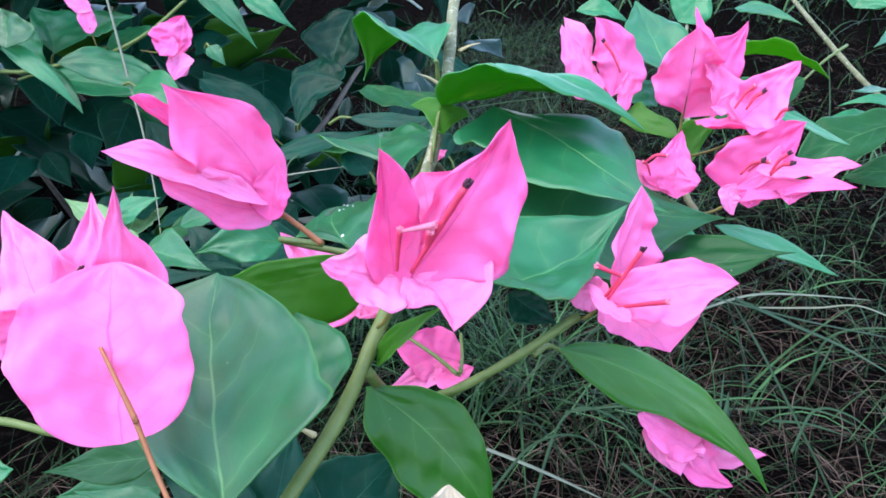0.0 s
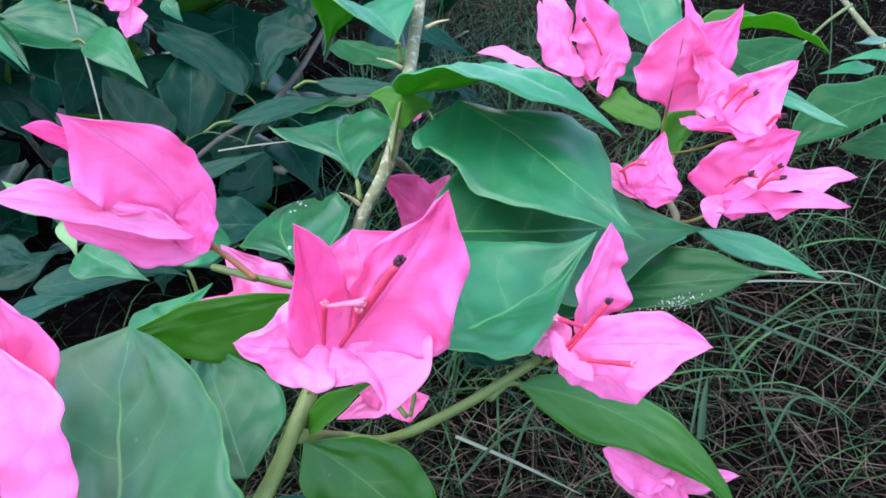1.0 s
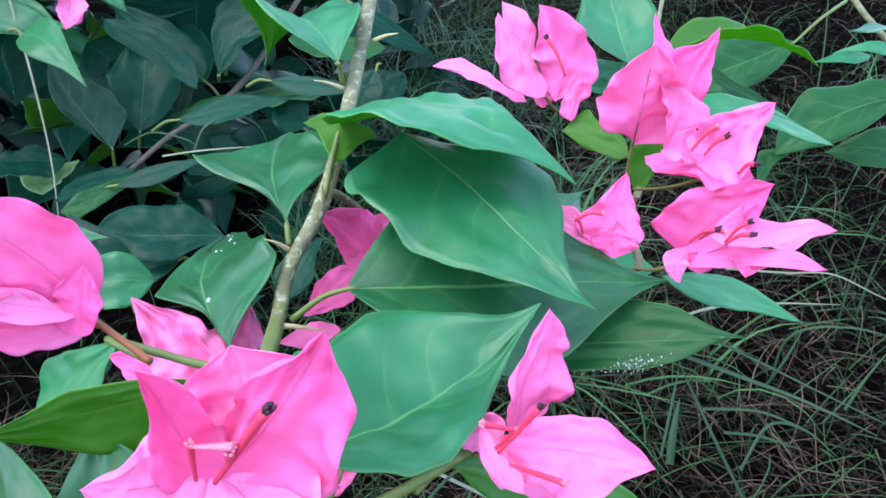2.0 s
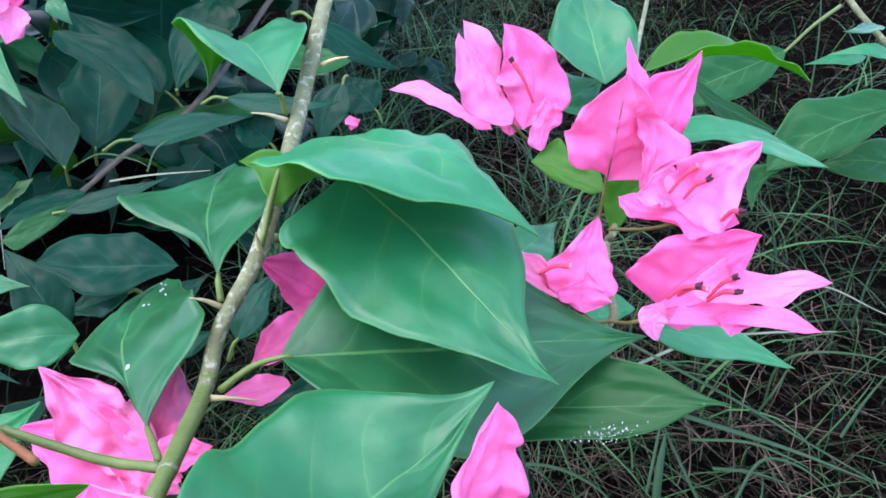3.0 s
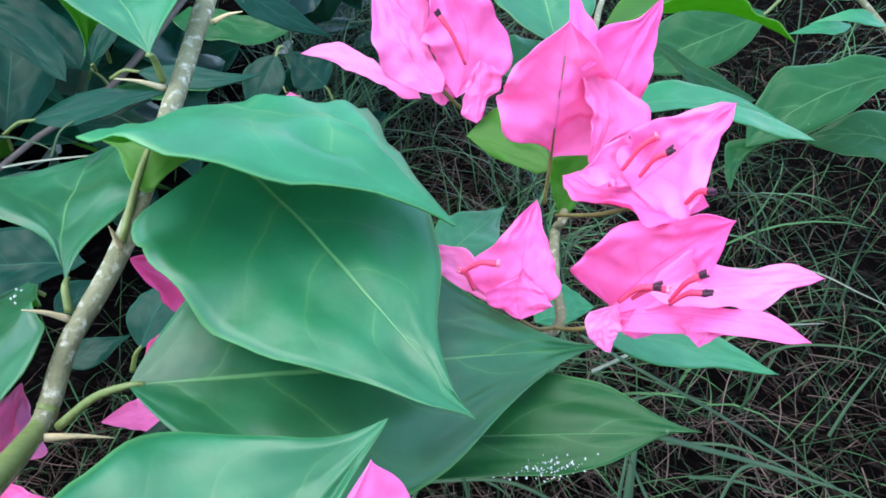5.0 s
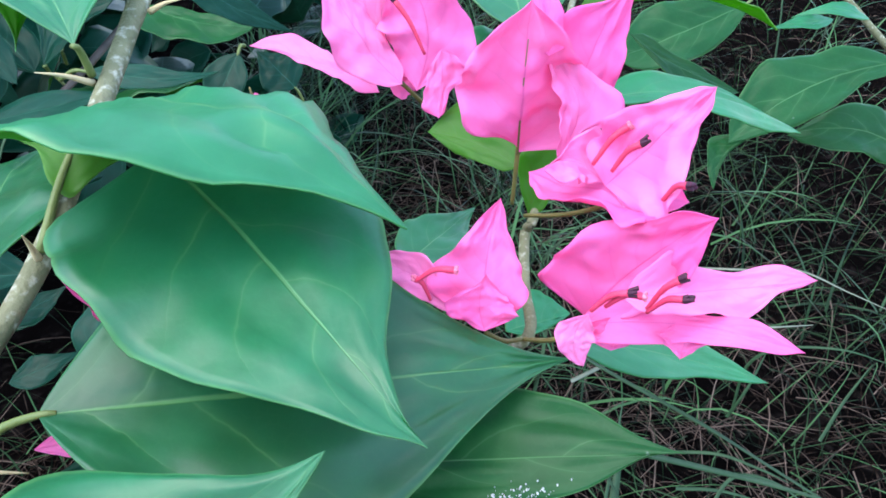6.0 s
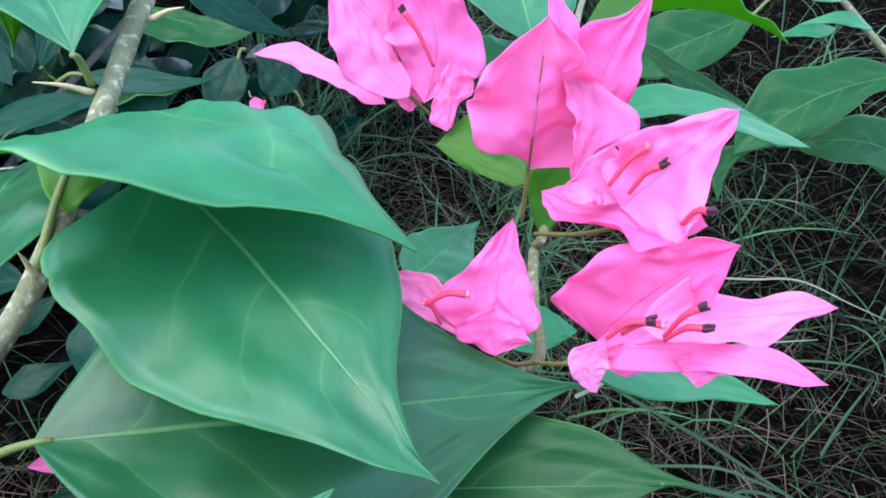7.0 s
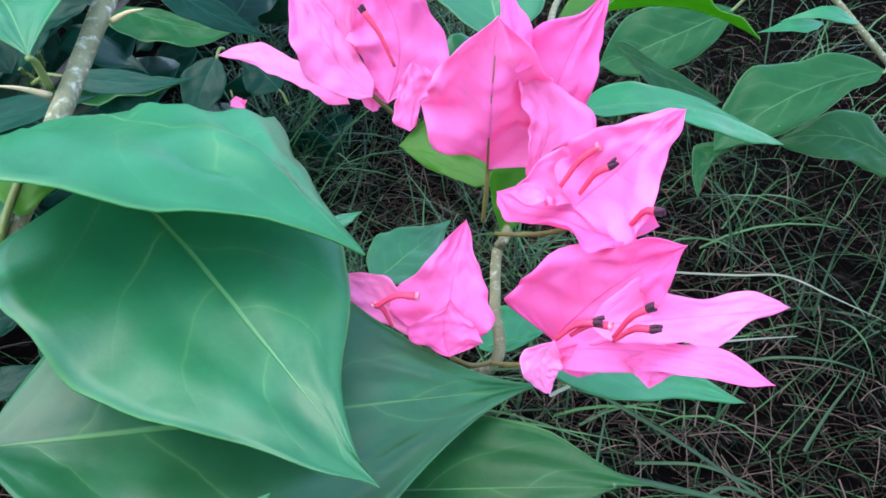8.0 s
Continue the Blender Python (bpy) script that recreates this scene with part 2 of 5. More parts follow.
            top.append(q + nn * thick / 2)
            bot.append(q - nn * thick / 2)
            uvs.append((s, v))
    m = 2 * cols + 1
    count = len(top)
    faces = []
    for i in range(rows):
        for j in range(m - 1):
            p = i * m + j
            faces.append((p, p + 1, p + m + 1, p + m))
            faces.append((count + p, count + p + m, count + p + m + 1, count + p + 1))
        p, q = i * m, i * m + m - 1
        faces.append((p, p + m, count + p + m, count + p))
        faces.append((q, count + q, count + q + m, q + m))
    return top + bot, faces, uvs + uvs


def tube_mesh(points, r0, r1, sides=8, steps=6, rough=0.0, seed=0, swell=0.0):
    """A tapering tube through the points, with closed ends."""
    rnd = random.Random(seed)
    ps = [Vector(p) for p in points]
    ps = [ps[0] * 2 - ps[1]] + ps + [ps[-1] * 2 - ps[-2]]
    line = []
    for i in range(1, len(ps) - 2):
        p0, p1, p2, p3 = ps[i - 1:i + 3]
        for k in range(steps):
            t = k / steps
            line.append(0.5 * (2 * p1 + (p2 - p0) * t + (2 * p0 - 5 * p1 + 4 * p2 - p3) * t * t + (3 * p1 - p0 - 3 * p2 + p3) * t ** 3))
    line.append(ps[-2])
    verts, faces = [], []
    ref = Vector((0.3, 0.1, 1))
    for i, c in enumerate(line):
        d = (line[min(i + 1, len(line) - 1)] - line[max(i - 1, 0)]).normalized()
        a = d.cross(ref).normalized()
        b = d.cross(a)
        f = i / (len(line) - 1)
        r = (r0 + (r1 - r0) * f) * (1 + rough * rnd.uniform(-1, 1)) * (1 + swell * math.sin(math.pi * f))
        for k in range(sides):
            g = 6.28318 * k / sides
            rr = r * (1 + rough * 0.6 * rnd.uniform(-1, 1))
            verts.append(c + a * (rr * math.cos(g)) + b * (rr * math.sin(g)))
    for i in range(len(line) - 1):
        for k in range(sides):
            p, q = i * sides + k, i * sides + (k + 1) % sides
            faces.append((p, q, q + sides, p + sides))
    faces.append(tuple(range(sides))[::-1])
    faces.append(tuple(range(len(verts) - sides, len(verts))))
    return verts, faces


seeds = [0]


def next_seed():
    seeds[0] += 1
    return seeds[0]


def stem(parent, points, r0, r1, mat=None, name="stem", rough=0.05, sides=10, label=""):
    v, f = tube_mesh(points, r0, r1, sides, 7, rough, next_seed())
    return part(name, v, f, mat or BARK, parent, label, at=points[0])


def thorn(parent, a, b, r):
    a, b = Vector(a), Vector(b)
    mid = a.lerp(b, 0.5) + Vector((0, 0, 0.0006))
    v, f = tube_mesh([a, mid, b], r, r * 0.12, 7, 4)
    return part("thorn", v, f, THORN, parent, at=a)


def underside(me):
    """The lower face of a leaf is paler, matt and yellower than its waxy upper face."""
    me.materials.append(LEAF_OLIVE)
    half = len(me.vertices) // 2
    for p in me.polygons:
        if min(p.vertices) >= half:
            p.material_index = 1


def speck(lf, s, v, r):
    """A small chalky crust on the upper face of a leaf, at length s and side v."""
    me = lf.data
    uv = me.uv_layers[0].data
    half = len(me.vertices) // 2
    best = min((lp for lp in me.loops if lp.vertex_index < half), key=lambda lp: (uv[lp.index].uv[0] - s) ** 2 + 0.2 * (uv[lp.index].uv[1] - v) ** 2)
    q, nn = me.vertices[best.vertex_index].co, me.vertices[best.vertex_index].normal
    a = nn.orthogonal().normalized()
    c = nn.cross(a)
    rnd = random.Random(next_seed())
    g0 = rnd.uniform(0, 6.28)
    o = q + (a * math.cos(g0) + c * math.sin(g0)) * rnd.uniform(0, 0.0028)
    ring = []
    for k, (f, h) in enumerate(((1.0, -0.0002), (0.75, 0.0003), (0.35, 0.00045))):
        for i in range(9):
            g = 6.2832 * i / 9
            rr = r * f * (1 + 0.35 * math.sin(2 * g + g0) + rnd.uniform(-0.12, 0.12))
            ring.append(o + (a * math.cos(g) + c * math.sin(g)) * rr + nn * h)
    faces = [(k * 9 + i, k * 9 + (i + 1) % 9, k * 9 + 9 + (i + 1) % 9, k * 9 + 9 + i) for k in range(2) for i in range(9)] + [tuple(range(18, 27))]
    mesh = bpy.data.meshes.new("speck")
    mesh.from_pydata(ring, [], faces)
    mesh.materials.append(WHITE)
    ob = new("speck", mesh)
    ob.parent = lf
    ob.matrix_parent_inverse = Matrix.Identity(4)
    return ob


def leaf(parent, base, tip, width, normal, mat=None, stalk=None, label="", **shape):
    sd = next_seed()
    shape.setdefault("wave", 0.09)
    shape.setdefault("fold", 8.0)
    shape.setdefault("crumple", 0.09)
    if parent is shrub or parent is side_branch:
        vary = random.Random(sd * 7)
        shape.setdefault("bend", vary.uniform(-0.06, 0.12))
        shape.setdefault("sick", vary.uniform(-0.06, 0.06))
        shape.setdefault("curl", vary.uniform(-0.08, 0.12))
        shape.setdefault("twist", vary.uniform(-25, 25))
        if shape["fold"] == 8.0:
            shape["fold"] = (vary.uniform(-8, 24), vary.uniform(-8, 24))
    shape.setdefault("rows", 36)
    shape.setdefault("cols", 8)
    v, f, uv = blade_mesh(base, tip, width, normal, seed=sd, **shape)
    ob = part("leaf", v, f, mat or LEAF, parent, label, uv, at=base)
    underside(ob.data)
    if stalk is not None:
        b, s, t = Vector(base), Vector(stalk), Vector(tip)
        on = b + (t - b) * 0.03
        mid = s.lerp(b, 0.55) + Vector((0, 0, 0.002))
        v, f = tube_mesh([s, mid, b, on], 0.0011, 0.0006, 7, 5)
        part("petiole", v, f, GREEN_STEM, ob, at=b)
    return ob


def flower(parent, at, pedicel, mat=None):
    """The receptacle and its stalk; bracts and florets are its parts."""
    at = Vector(at)
    start = Vector(pedicel) if pedicel is not None else at + Vector((0, 0.004, -0.012))
    mid = at.lerp(start, 0.5) + Vector((0, 0, -0.0015))
    v, f = tube_mesh([start, mid, at], 0.00055, 0.00065, 7, 6, 0.04, next_seed())
    return part("flower", v, f, mat or STALK, parent, at=at)


def bract(fl, base, tip, width, normal, mat=None, label="", **shape):
    shape.setdefault("wave", 0.2)
    shape.setdefault("cup", 0.2)
    shape.setdefault("peak", 0.45)
    shape.setdefault("acum", 0.5)
    shape.setdefault("round_base", 0.5)
    shape.setdefault("horn", 0.32)
    shape.setdefault("crumple", 0.15)
    v, f, uv = blade_mesh(base, tip, width, normal, thick=0.00022, rows=40, cols=10, seed=next_seed(), **shape)
    return part("bract", v, f, mat or PINK, fl, label, uv, at=base)


def floret(fl, a, b, mat=None, withered=True, r=0.0007, lift=(0, 0, 0.003)):
    """A slender tube with a flared five-lobed or withered end."""
    a, b = Vector(a), Vector(b)
    mid = a.lerp(b, 0.5) + Vector(lift) * 0.5
    v, f = tube_mesh([a, mid, b], r * 0.6, r * 1.2, 8, 6, 0.06, next_seed())
    ob = part("floret", v, f, mat or TUBE, fl, at=a)
    d = (b - mid).normalized()
    u = d.cross(Vector((0.2, 0.3, 1))).normalized()
    w = d.cross(u)
    vs, fs = [], []
    rnd = random.Random(next_seed())
    for k in range(5):
        g = 6.2832 * k / 5 + rnd.uniform(-0.2, 0.2)
        out = u * math.cos(g) + w * math.sin(g)
        if withered:
            tipp = b + d * r * rnd.uniform(1.5, 3.2) + out * r * rnd.uniform(0.2, 1.4)
        else:
            tipp = b + d * r * 0.8 + out * r * rnd.uniform(0.9, 1.5)
        vv, ff = tube_mesh([b - d * r, b + out * r * 0.7 + d * r * 0.5, tipp], r * 0.75, r * 0.5, 6, 3, 0.1, k)
        fs += [tuple(i + len(vs) for i in q) for q in ff]
        vs += vv
    part("floret_end", vs, fs, TUBE_TIP if withered else TUBE_PALE, ob, at=b)
    return ob


# ---- ground ----
def ground():
    rnd = random.Random(5)
    verts, faces = [], []
    xs = [-60, -20, -6, -2.5] + [-1.6 + 0.08 * i for i in range(56)] + [4, 8, 20, 60]
    ys = [-60, -20, -6, -2, -1] + [-0.4 + 0.08 * i for i in range(56)] + [5, 9, 20, 60]
    for y in ys:
        for x in xs:
            z = 0.02 * (noise.noise(Vector((x * 3, y * 3, 0))) + 0.5 * noise.noise(Vector((x * 9, y * 9, 3)))) if abs(x) < 5 and -2 < y < 6 else 0
            verts.append((x, y, z - 0.01))
    m = len(xs)
    for j in range(len(ys) - 1):
        for i in range(m - 1):
            p = j * m + i
            faces.append((p, p + 1, p + m + 1, p + m))
    return tagged(part("ground", verts, faces, SOIL, None), "dark bare soil under the grass, blackened further to stand for shade", "ground", kind="structure")


def ribbons(name, count, area, length, width, mat, seed, lie, label, dens, lean=1.5):
    """Many bent grass blades in one mesh."""
    rnd = random.Random(seed)
    verts, faces = [], []
    x0, x1, y0, y1 = area
    for _ in range(count):
        x = rnd.uniform(x0, x1)
        y = y0 + (y1 - y0) * rnd.random() ** lean
        if rnd.random() > dens(x, y):
            continue
        h = rnd.uniform(*length)
        w = rnd.uniform(*width)
        g = rnd.uniform(0, 6.2832)
        dx, dy = math.cos(g), math.sin(g)
        up = rnd.uniform(*lie)
        sx, sy = -dy, dx
        z = rnd.uniform(-0.005, 0.03)
        tilt = rnd.uniform(0.2, 1.2)
        g2 = rnd.uniform(-0.9, 0.9)
        base = len(verts)
        px, py, pz = x, y, z
        n = 5
        for i in range(n + 1):
            f = i / n
            ww = w * (1 - f ** 2) * 0.5 + 0.0001
            e = up - tilt * f * 1.5
            a = g + g2 * f
            if i:
                px += math.cos(a) * math.cos(e) * h / n
                py += math.sin(a) * math.cos(e) * h / n
                pz = max(0.0, pz + math.sin(e) * h / n)
            verts.append((px - sx * ww, py - sy * ww, pz))
            verts.append((px + sx * ww, py + sy * ww, pz + ww * 0.6))
        for i in range(n):
            p = base + 2 * i
            faces.append((p, p + 1, p + 3, p + 2))
    return tagged(part(name, verts, faces, mat, None, smooth=False), label, "grass", kind="stuff")


def patchy(x, y):
    """Where the sward is worn: 0 lush, 1 bare and dry."""
    return min(0.95, max(0.15, 0.55 + 0.9 * noise.noise(Vector((x * 3.2, y * 3.2, 5.0))) + 0.8 * (x - 0.15) - 0.25 * (y - 0.6)))


def outside(x, y):
    """0 inside the shrub and in the near plot, 1 in the open sward; the border is uneven."""
    k = noise.noise(Vector((x * 1.7, y * 1.7, 2.0))) * 0.35
    return min(1.0, max(0.0, (math.hypot((x - 0.5) / 1.5, (y - 1.1) / 1.25) - 1.0 + k) * 3.0))


def near_plot(x, y):
    k = noise.noise(Vector((x * 4.0, y * 4.0, 11.0)))
    # Sparse grass beside the shrub bares the blackened soil in place of shade.
    return (1 - outside(x, y)) * (1.0 if x > -0.06 - 0.12 * max(0.0, k) or y < 0.5 + 0.12 * k else 0.06)


def behind_shrub(x, y):
    """0 in the shade of the shrub and behind it, 1 in the open; the border is uneven."""
    k = noise.noise(Vector((x * 1.3, y * 1.3, 7.0))) * 0.3
    return min(1.0, max(0.0, (math.hypot((x + 0.9) / 1.25, (y - 1.8) / 1.7) - 1.0 + k) * 3.0))


ground()
ribbons("grass", 85000, (-0.9, 2.2, 0.1, 2.6), (0.03, 0.12), (0.0003, 0.0011), GRASS, 3, (0.4, 1.5), "fine tangled green grass on dark soil, most blades blackened for shade", lambda x, y: (1.1 - patchy(x, y)) * near_plot(x, y) * max(0.3, 1.05 - 1.8 * max(0.0, x - 0.16)))
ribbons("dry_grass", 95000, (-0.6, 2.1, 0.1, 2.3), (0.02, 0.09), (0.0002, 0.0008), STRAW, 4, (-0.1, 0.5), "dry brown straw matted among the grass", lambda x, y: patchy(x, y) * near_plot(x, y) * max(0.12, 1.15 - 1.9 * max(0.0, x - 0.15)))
ribbons("grass_tufts", 9000, (-0.12, 0.8, 0.52, 1.35), (0.06, 0.16), (0.0011, 0.0026), GRASS_LEAFY, 8, (0.6, 1.5), "broader soft green grass blades in loose tufts", lambda x, y: max(0.0, 0.25 + 1.6 * noise.noise(Vector((x * 7, y * 7, 8.0)))) * (1.0 if x < 0.2 else 0.1), 1.0)
ribbons("far_grass", 34000, (-5.0, 6.0, -4.0, 7.5), (0.12, 0.3), (0.004, 0.009), GRASS, 6, (0.7, 1.5), "taller grass farther off, darkened in colour for shade", lambda x, y: outside(x, y) * behind_shrub(x, y), 1.0)

# ---- the plants ----
main = thing("bougainvillea_branch", (0.001, 0.339, 0.346), "thorny grey-green bougainvillea branch with large glossy leaves and pink flowers", "bougainvillea")
right = thing("bougainvillea_branch", (0.12, 0.34, 0.30), "slender bougainvillea branch with a cluster of pink flowers above grass", "bougainvillea")
front = thing("bougainvillea_branch", (-0.03, 0.21, 0.27), "green bougainvillea shoot with bright pink papery flowers and broad leaves", "bougainvillea")
shrub = thing("bougainvillea_shrub", (-0.25, 0.7, 0.0), "dense dark green bougainvillea shrub with brown twigs", "shrub")
side_branch = thing("bougainvillea_branch", (0.475, 0.814, 0.2), "thin bougainvillea branch with dark leaves over the grass", "bougainvillea")

# main branch
stem(main, [(-0.0200, 0.7500, 0.3600), (0.0063, 0.4957, 0.3739), (0.0057, 0.4052, 0.3619), (0.0019, 0.3400, 0.3407), (-0.0047, 0.3000, 0.3207), (-0.0137, 0.2794, 0.3079), (-0.0149, 0.2593, 0.3016), (-0.0097, 0.2151, 0.3203)], 0.0032, 0.0022)
stem(main, [(-0.0146, 0.2648, 0.3025), (-0.0149, 0.2593, 0.3016), (-0.0097, 0.2151, 0.3203), (-0.0181, 0.1763, 0.3126), (-0.0268, 0.1606, 0.2980), (-0.0372, 0.1402, 0.2896), (-0.0444, 0.1265, 0.2840)], 0.0023, 0.0019, mat=GREEN_STEM, rough=0.08)
thorn(main, (-0.0009, 0.3444, 0.3434), (-0.0102, 0.3348, 0.3503), 0.001)
thorn(main, (0.0088, 0.3701, 0.3531), (0.0188, 0.3657, 0.3577), 0.001)
thorn(main, (-0.0143, 0.2841, 0.3113), (-0.0206, 0.2778, 0.3195), 0.001)
thorn(main, (-0.0125, 0.2559, 0.3020), (-0.0004, 0.2610, 0.2957), 0.001)
thorn(main, (-0.0042, 0.2983, 0.3219), (-0.0035, 0.2938, 0.3312), 0.001)
thorn(main, (-0.0326, 0.1547, 0.2972), (-0.0357, 0.1473, 0.3048), 0.001)
leaf(main, (0.0001, 0.3251, 0.3377), (0.0766, 0.2780, 0.3407), (0.0295, 0.0426), (0.117, 0.279, 0.953), bend=0.131, sick=0.071, fold=(-4.5, -3.9), fold_tip=(-11.2, -10.7), peak=(0.56, 0.50), curl=-0.120, acum=0.74, round_base=1.15, stalk=(-0.0039, 0.2990, 0.3230), wave=0.07)
leaf(main, (0.0124, 0.3219, 0.3343), (-0.0128, 0.3217, 0.3397), (0.0123, 0.0063), (0.179, -0.574, 0.799), sick=-0.020, left=(0.07, 0.44, 1.0, 0.8, 0.17, 0.05), right=(0.48, 0.71, 0.9, 1.0, 0.81, 0.33), wave=0.05, crumple=0.03, mat=LEAF_OLIVE)
stem(main, [(-0.0007, 0.3149, 0.3292), (-0.0050, 0.3164, 0.3217), (-0.0092, 0.3195, 0.3131), (-0.0123, 0.3235, 0.3056)], 0.0011, 0.0013, mat=GREEN_STEM, name='petiole')
leaf(main, (0.0217, 0.3118, 0.3415), (0.0788, 0.2408, 0.3218), (0.0273, 0.0324), (0.064, -0.219, 0.974), bend=0.05, sick=-0.005, fold=(-12, -3), fold_tip=(10, 6), curl=0.05, left=(0.3, 0.73, 1.0, 0.79, 0.26, 0.02), right=(0.82, 1.0, 0.94, 0.82, 0.44, 0.19), crumple=0.05)
leaf(main, (0.0074, 0.2587, 0.3144), (0.1124, 0.2795, 0.3041), (0.0371, 0.0319), (-0.081, -0.629, 0.773), bend=0.007, sick=0.003, fold=(-14.6, 43.8), fold_tip=(-2.3, -11.5), peak=(0.38, 0.44), curl=-0.016, acum=0.87, round_base=0.93, stalk=(-0.0101, 0.2586, 0.3024))
lf = \
leaf(main, (0.0347, 0.2728, 0.2794), (0.1314, 0.2551, 0.3003), (0.0168, 0.0123), (-0.267, -0.456, 0.849), bend=-0.03, sick=-0.010, fold=(-10, 8), left=(0.16, 0.48, 0.8, 1.0, 0.73, 0.2), right=(0.83, 1.0, 0.85, 0.78, 0.63, 0.05), mat=LEAF_OLD)
rnd = random.Random(2)
for _ in range(90):
    speck(lf, rnd.gauss(0.66, 0.04), min(0.95, rnd.gauss(0.84, 0.07)), rnd.uniform(0.00008, 0.00028))
# Leaf low behind the others; its shade is put into a darker green.
leaf(main, (0.0272, 0.2895, 0.2764), (-0.0081, 0.2768, 0.2742), (0.0096, 0.0087), (-0.02, -0.57, 0.82), mat=LEAF_SHADED)
leaf(main, (0.0063, 0.1808, 0.3286), (0.0626, 0.2365, 0.3272), (0.0310, 0.0183), (-0.182, -0.386, 0.904), bend=-0.079, sick=-0.007, fold=(10.8, 24.5), fold_tip=(6.0, 3.5), peak=(0.59, 0.36), curl=0.144, acum=0.78, round_base=0.37)
leaf(main, (-0.0155, 0.2898, 0.3177), (-0.0269, 0.3680, 0.3142), (0.0264, 0.0231), (-0.086, 0.032, 0.996), bend=0.06, sick=-0.070, fold=(16, 10), fold_tip=(4, 8), left=(0.01, 0.22, 1.0, 0.75, 0.11, 0.01), right=(0.17, 0.71, 1.0, 0.97, 0.42, 0.17), stalk=(-0.0143, 0.2850, 0.3126))
lf = \
leaf(main, (-0.0262, 0.2450, 0.3021), (-0.0434, 0.3217, 0.2935), (0.0147, 0.0261), (-0.278, 0.045, 0.959), bend=0.08, sick=-0.100, fold=(20, 8), fold_tip=(4, 8), left=(0.02, 0.16, 1.0, 0.71, 0.14, 0.02), right=(0.24, 0.91, 1.0, 0.82, 0.57, 0.33), stalk=(-0.0160, 0.2261, 0.3114))
speck(lf, 0.3, 0.0, 0.0011)
for s, v in ((0.8, 0.3), (0.76, 0.45), (0.72, 0.22), (0.84, 0.5), (0.88, 0.35), (0.68, 0.3), (0.9, 0.15)):
    speck(lf, s, v, 0.0004)
leaf(main, (-0.0017, 0.3405, 0.3545), (-0.0393, 0.3888, 0.3352), (0.0234, 0.0241), (-0.169, 0.153, 0.974), bend=0.201, sick=0.069, fold=(13.4, 14.0), fold_tip=(54.4, 2.0), peak=(0.55, 0.47), curl=-0.098, acum=1.03, round_base=1.30, stalk=(-0.0012, 0.3455, 0.3450))
# flowers of the right-hand cluster
f = flower(right, (0.0767, 0.3639, 0.3341), (0.0914, 0.3717, 0.3195))
bract(f, (0.0705, 0.3657, 0.3303), (0.0319, 0.3835, 0.3381), (0.0069, 0.0078), (0.002, -0.400, 0.917), sick=0.080, fold=(12, -8), left=(1.0, 0.7, 0.7, 0.52, 0.22, 0.13), right=(0.23, 0.19, 0.38, 0.88, 1.0, 0.42))
bract(f, (0.0771, 0.3606, 0.3348), (0.0572, 0.3708, 0.3649), (0.0099, 0.0057), (0.341, -0.798, 0.496), sick=-0.075, fold=(-14, 10), fold_tip=(6, -6), left=(0.42, 0.73, 1.0, 0.88, 0.55, 0.27), right=(0.63, 0.95, 1.0, 1.0, 0.63, 0.21))
bract(f, (0.0765, 0.3652, 0.3344), (0.0589, 0.3776, 0.3673), (0.0030, 0.0075), (-0.134, -0.949, 0.285), sick=0.005, fold=(10, -10), left=(0.6, 0.4, 0.4, 0.7, 1.0, 0.4), right=(0.12, 0.2, 0.44, 1.0, 0.92, 0.4))
bract(f, (0.0817, 0.3686, 0.3340), (0.0769, 0.3652, 0.3281), (0.0033, 0.0057), (-0.143, -0.805, 0.576), sick=0.085, left=(1.0, 0.91, 0.82, 0.64, 0.45, 0.36), right=(0.32, 0.53, 0.79, 1.0, 0.79, 0.42))
f = flower(right, (0.0866, 0.3628, 0.3382), (0.0914, 0.3709, 0.3183))
bract(f, (0.0811, 0.3603, 0.3329), (0.0728, 0.3719, 0.3681), (0.0138, 0.0135), (0.166, -0.924, 0.344), bend=-0.04, sick=0.205, fold=(-16, -6), fold_tip=(14, 10), left=(0.43, 0.8, 1.0, 0.98, 0.7, 0.35), right=(0.24, 1.0, 0.96, 0.71, 0.44, 0.18))
bract(f, (0.0882, 0.3599, 0.3453), (0.0871, 0.3530, 0.3279), (0.0066, 0.0048), (-0.034, -0.928, 0.372), sick=-0.020, fold=(-18, -14), left=(0.5, 0.86, 1.0, 0.36, 0.27, 0.18), right=(0.31, 0.69, 0.88, 1.0, 1.0, 1.0))
floret(f, (0.0833, 0.3557, 0.3454), (0.0757, 0.3599, 0.3585))
f = flower(right, (0.1054, 0.3261, 0.3366), (0.1048, 0.3264, 0.3157))
bract(f, (0.1047, 0.3237, 0.3324), (0.1040, 0.3149, 0.3727), (0.0144, 0.0189), (0.085, -0.974, -0.212), bend=0.05, sick=-0.020, fold=(-20, -14), fold_tip=(-2, -2), left=(0.08, 0.85, 0.96, 1.0, 0.75, 0.33), right=(1.0, 0.94, 0.87, 0.75, 0.51, 0.21))
bract(f, (0.1088, 0.3158, 0.3600), (0.1062, 0.3290, 0.3785), (0.0027, 0.0039), (0.079, -0.806, 0.586), sick=0.030, left=(1.0, 1.0, 1.0, 0.89, 0.67, 0.33), right=(0.92, 1.0, 0.92, 0.46, 0.23, 0.08))
stem(f, [(0.1047, 0.3232, 0.3323), (0.1042, 0.3201, 0.3401), (0.1038, 0.3177, 0.3480), (0.1037, 0.3159, 0.3560), (0.1038, 0.3148, 0.3642)], 0.0003, 0.00012, mat=STALK, name='midrib')
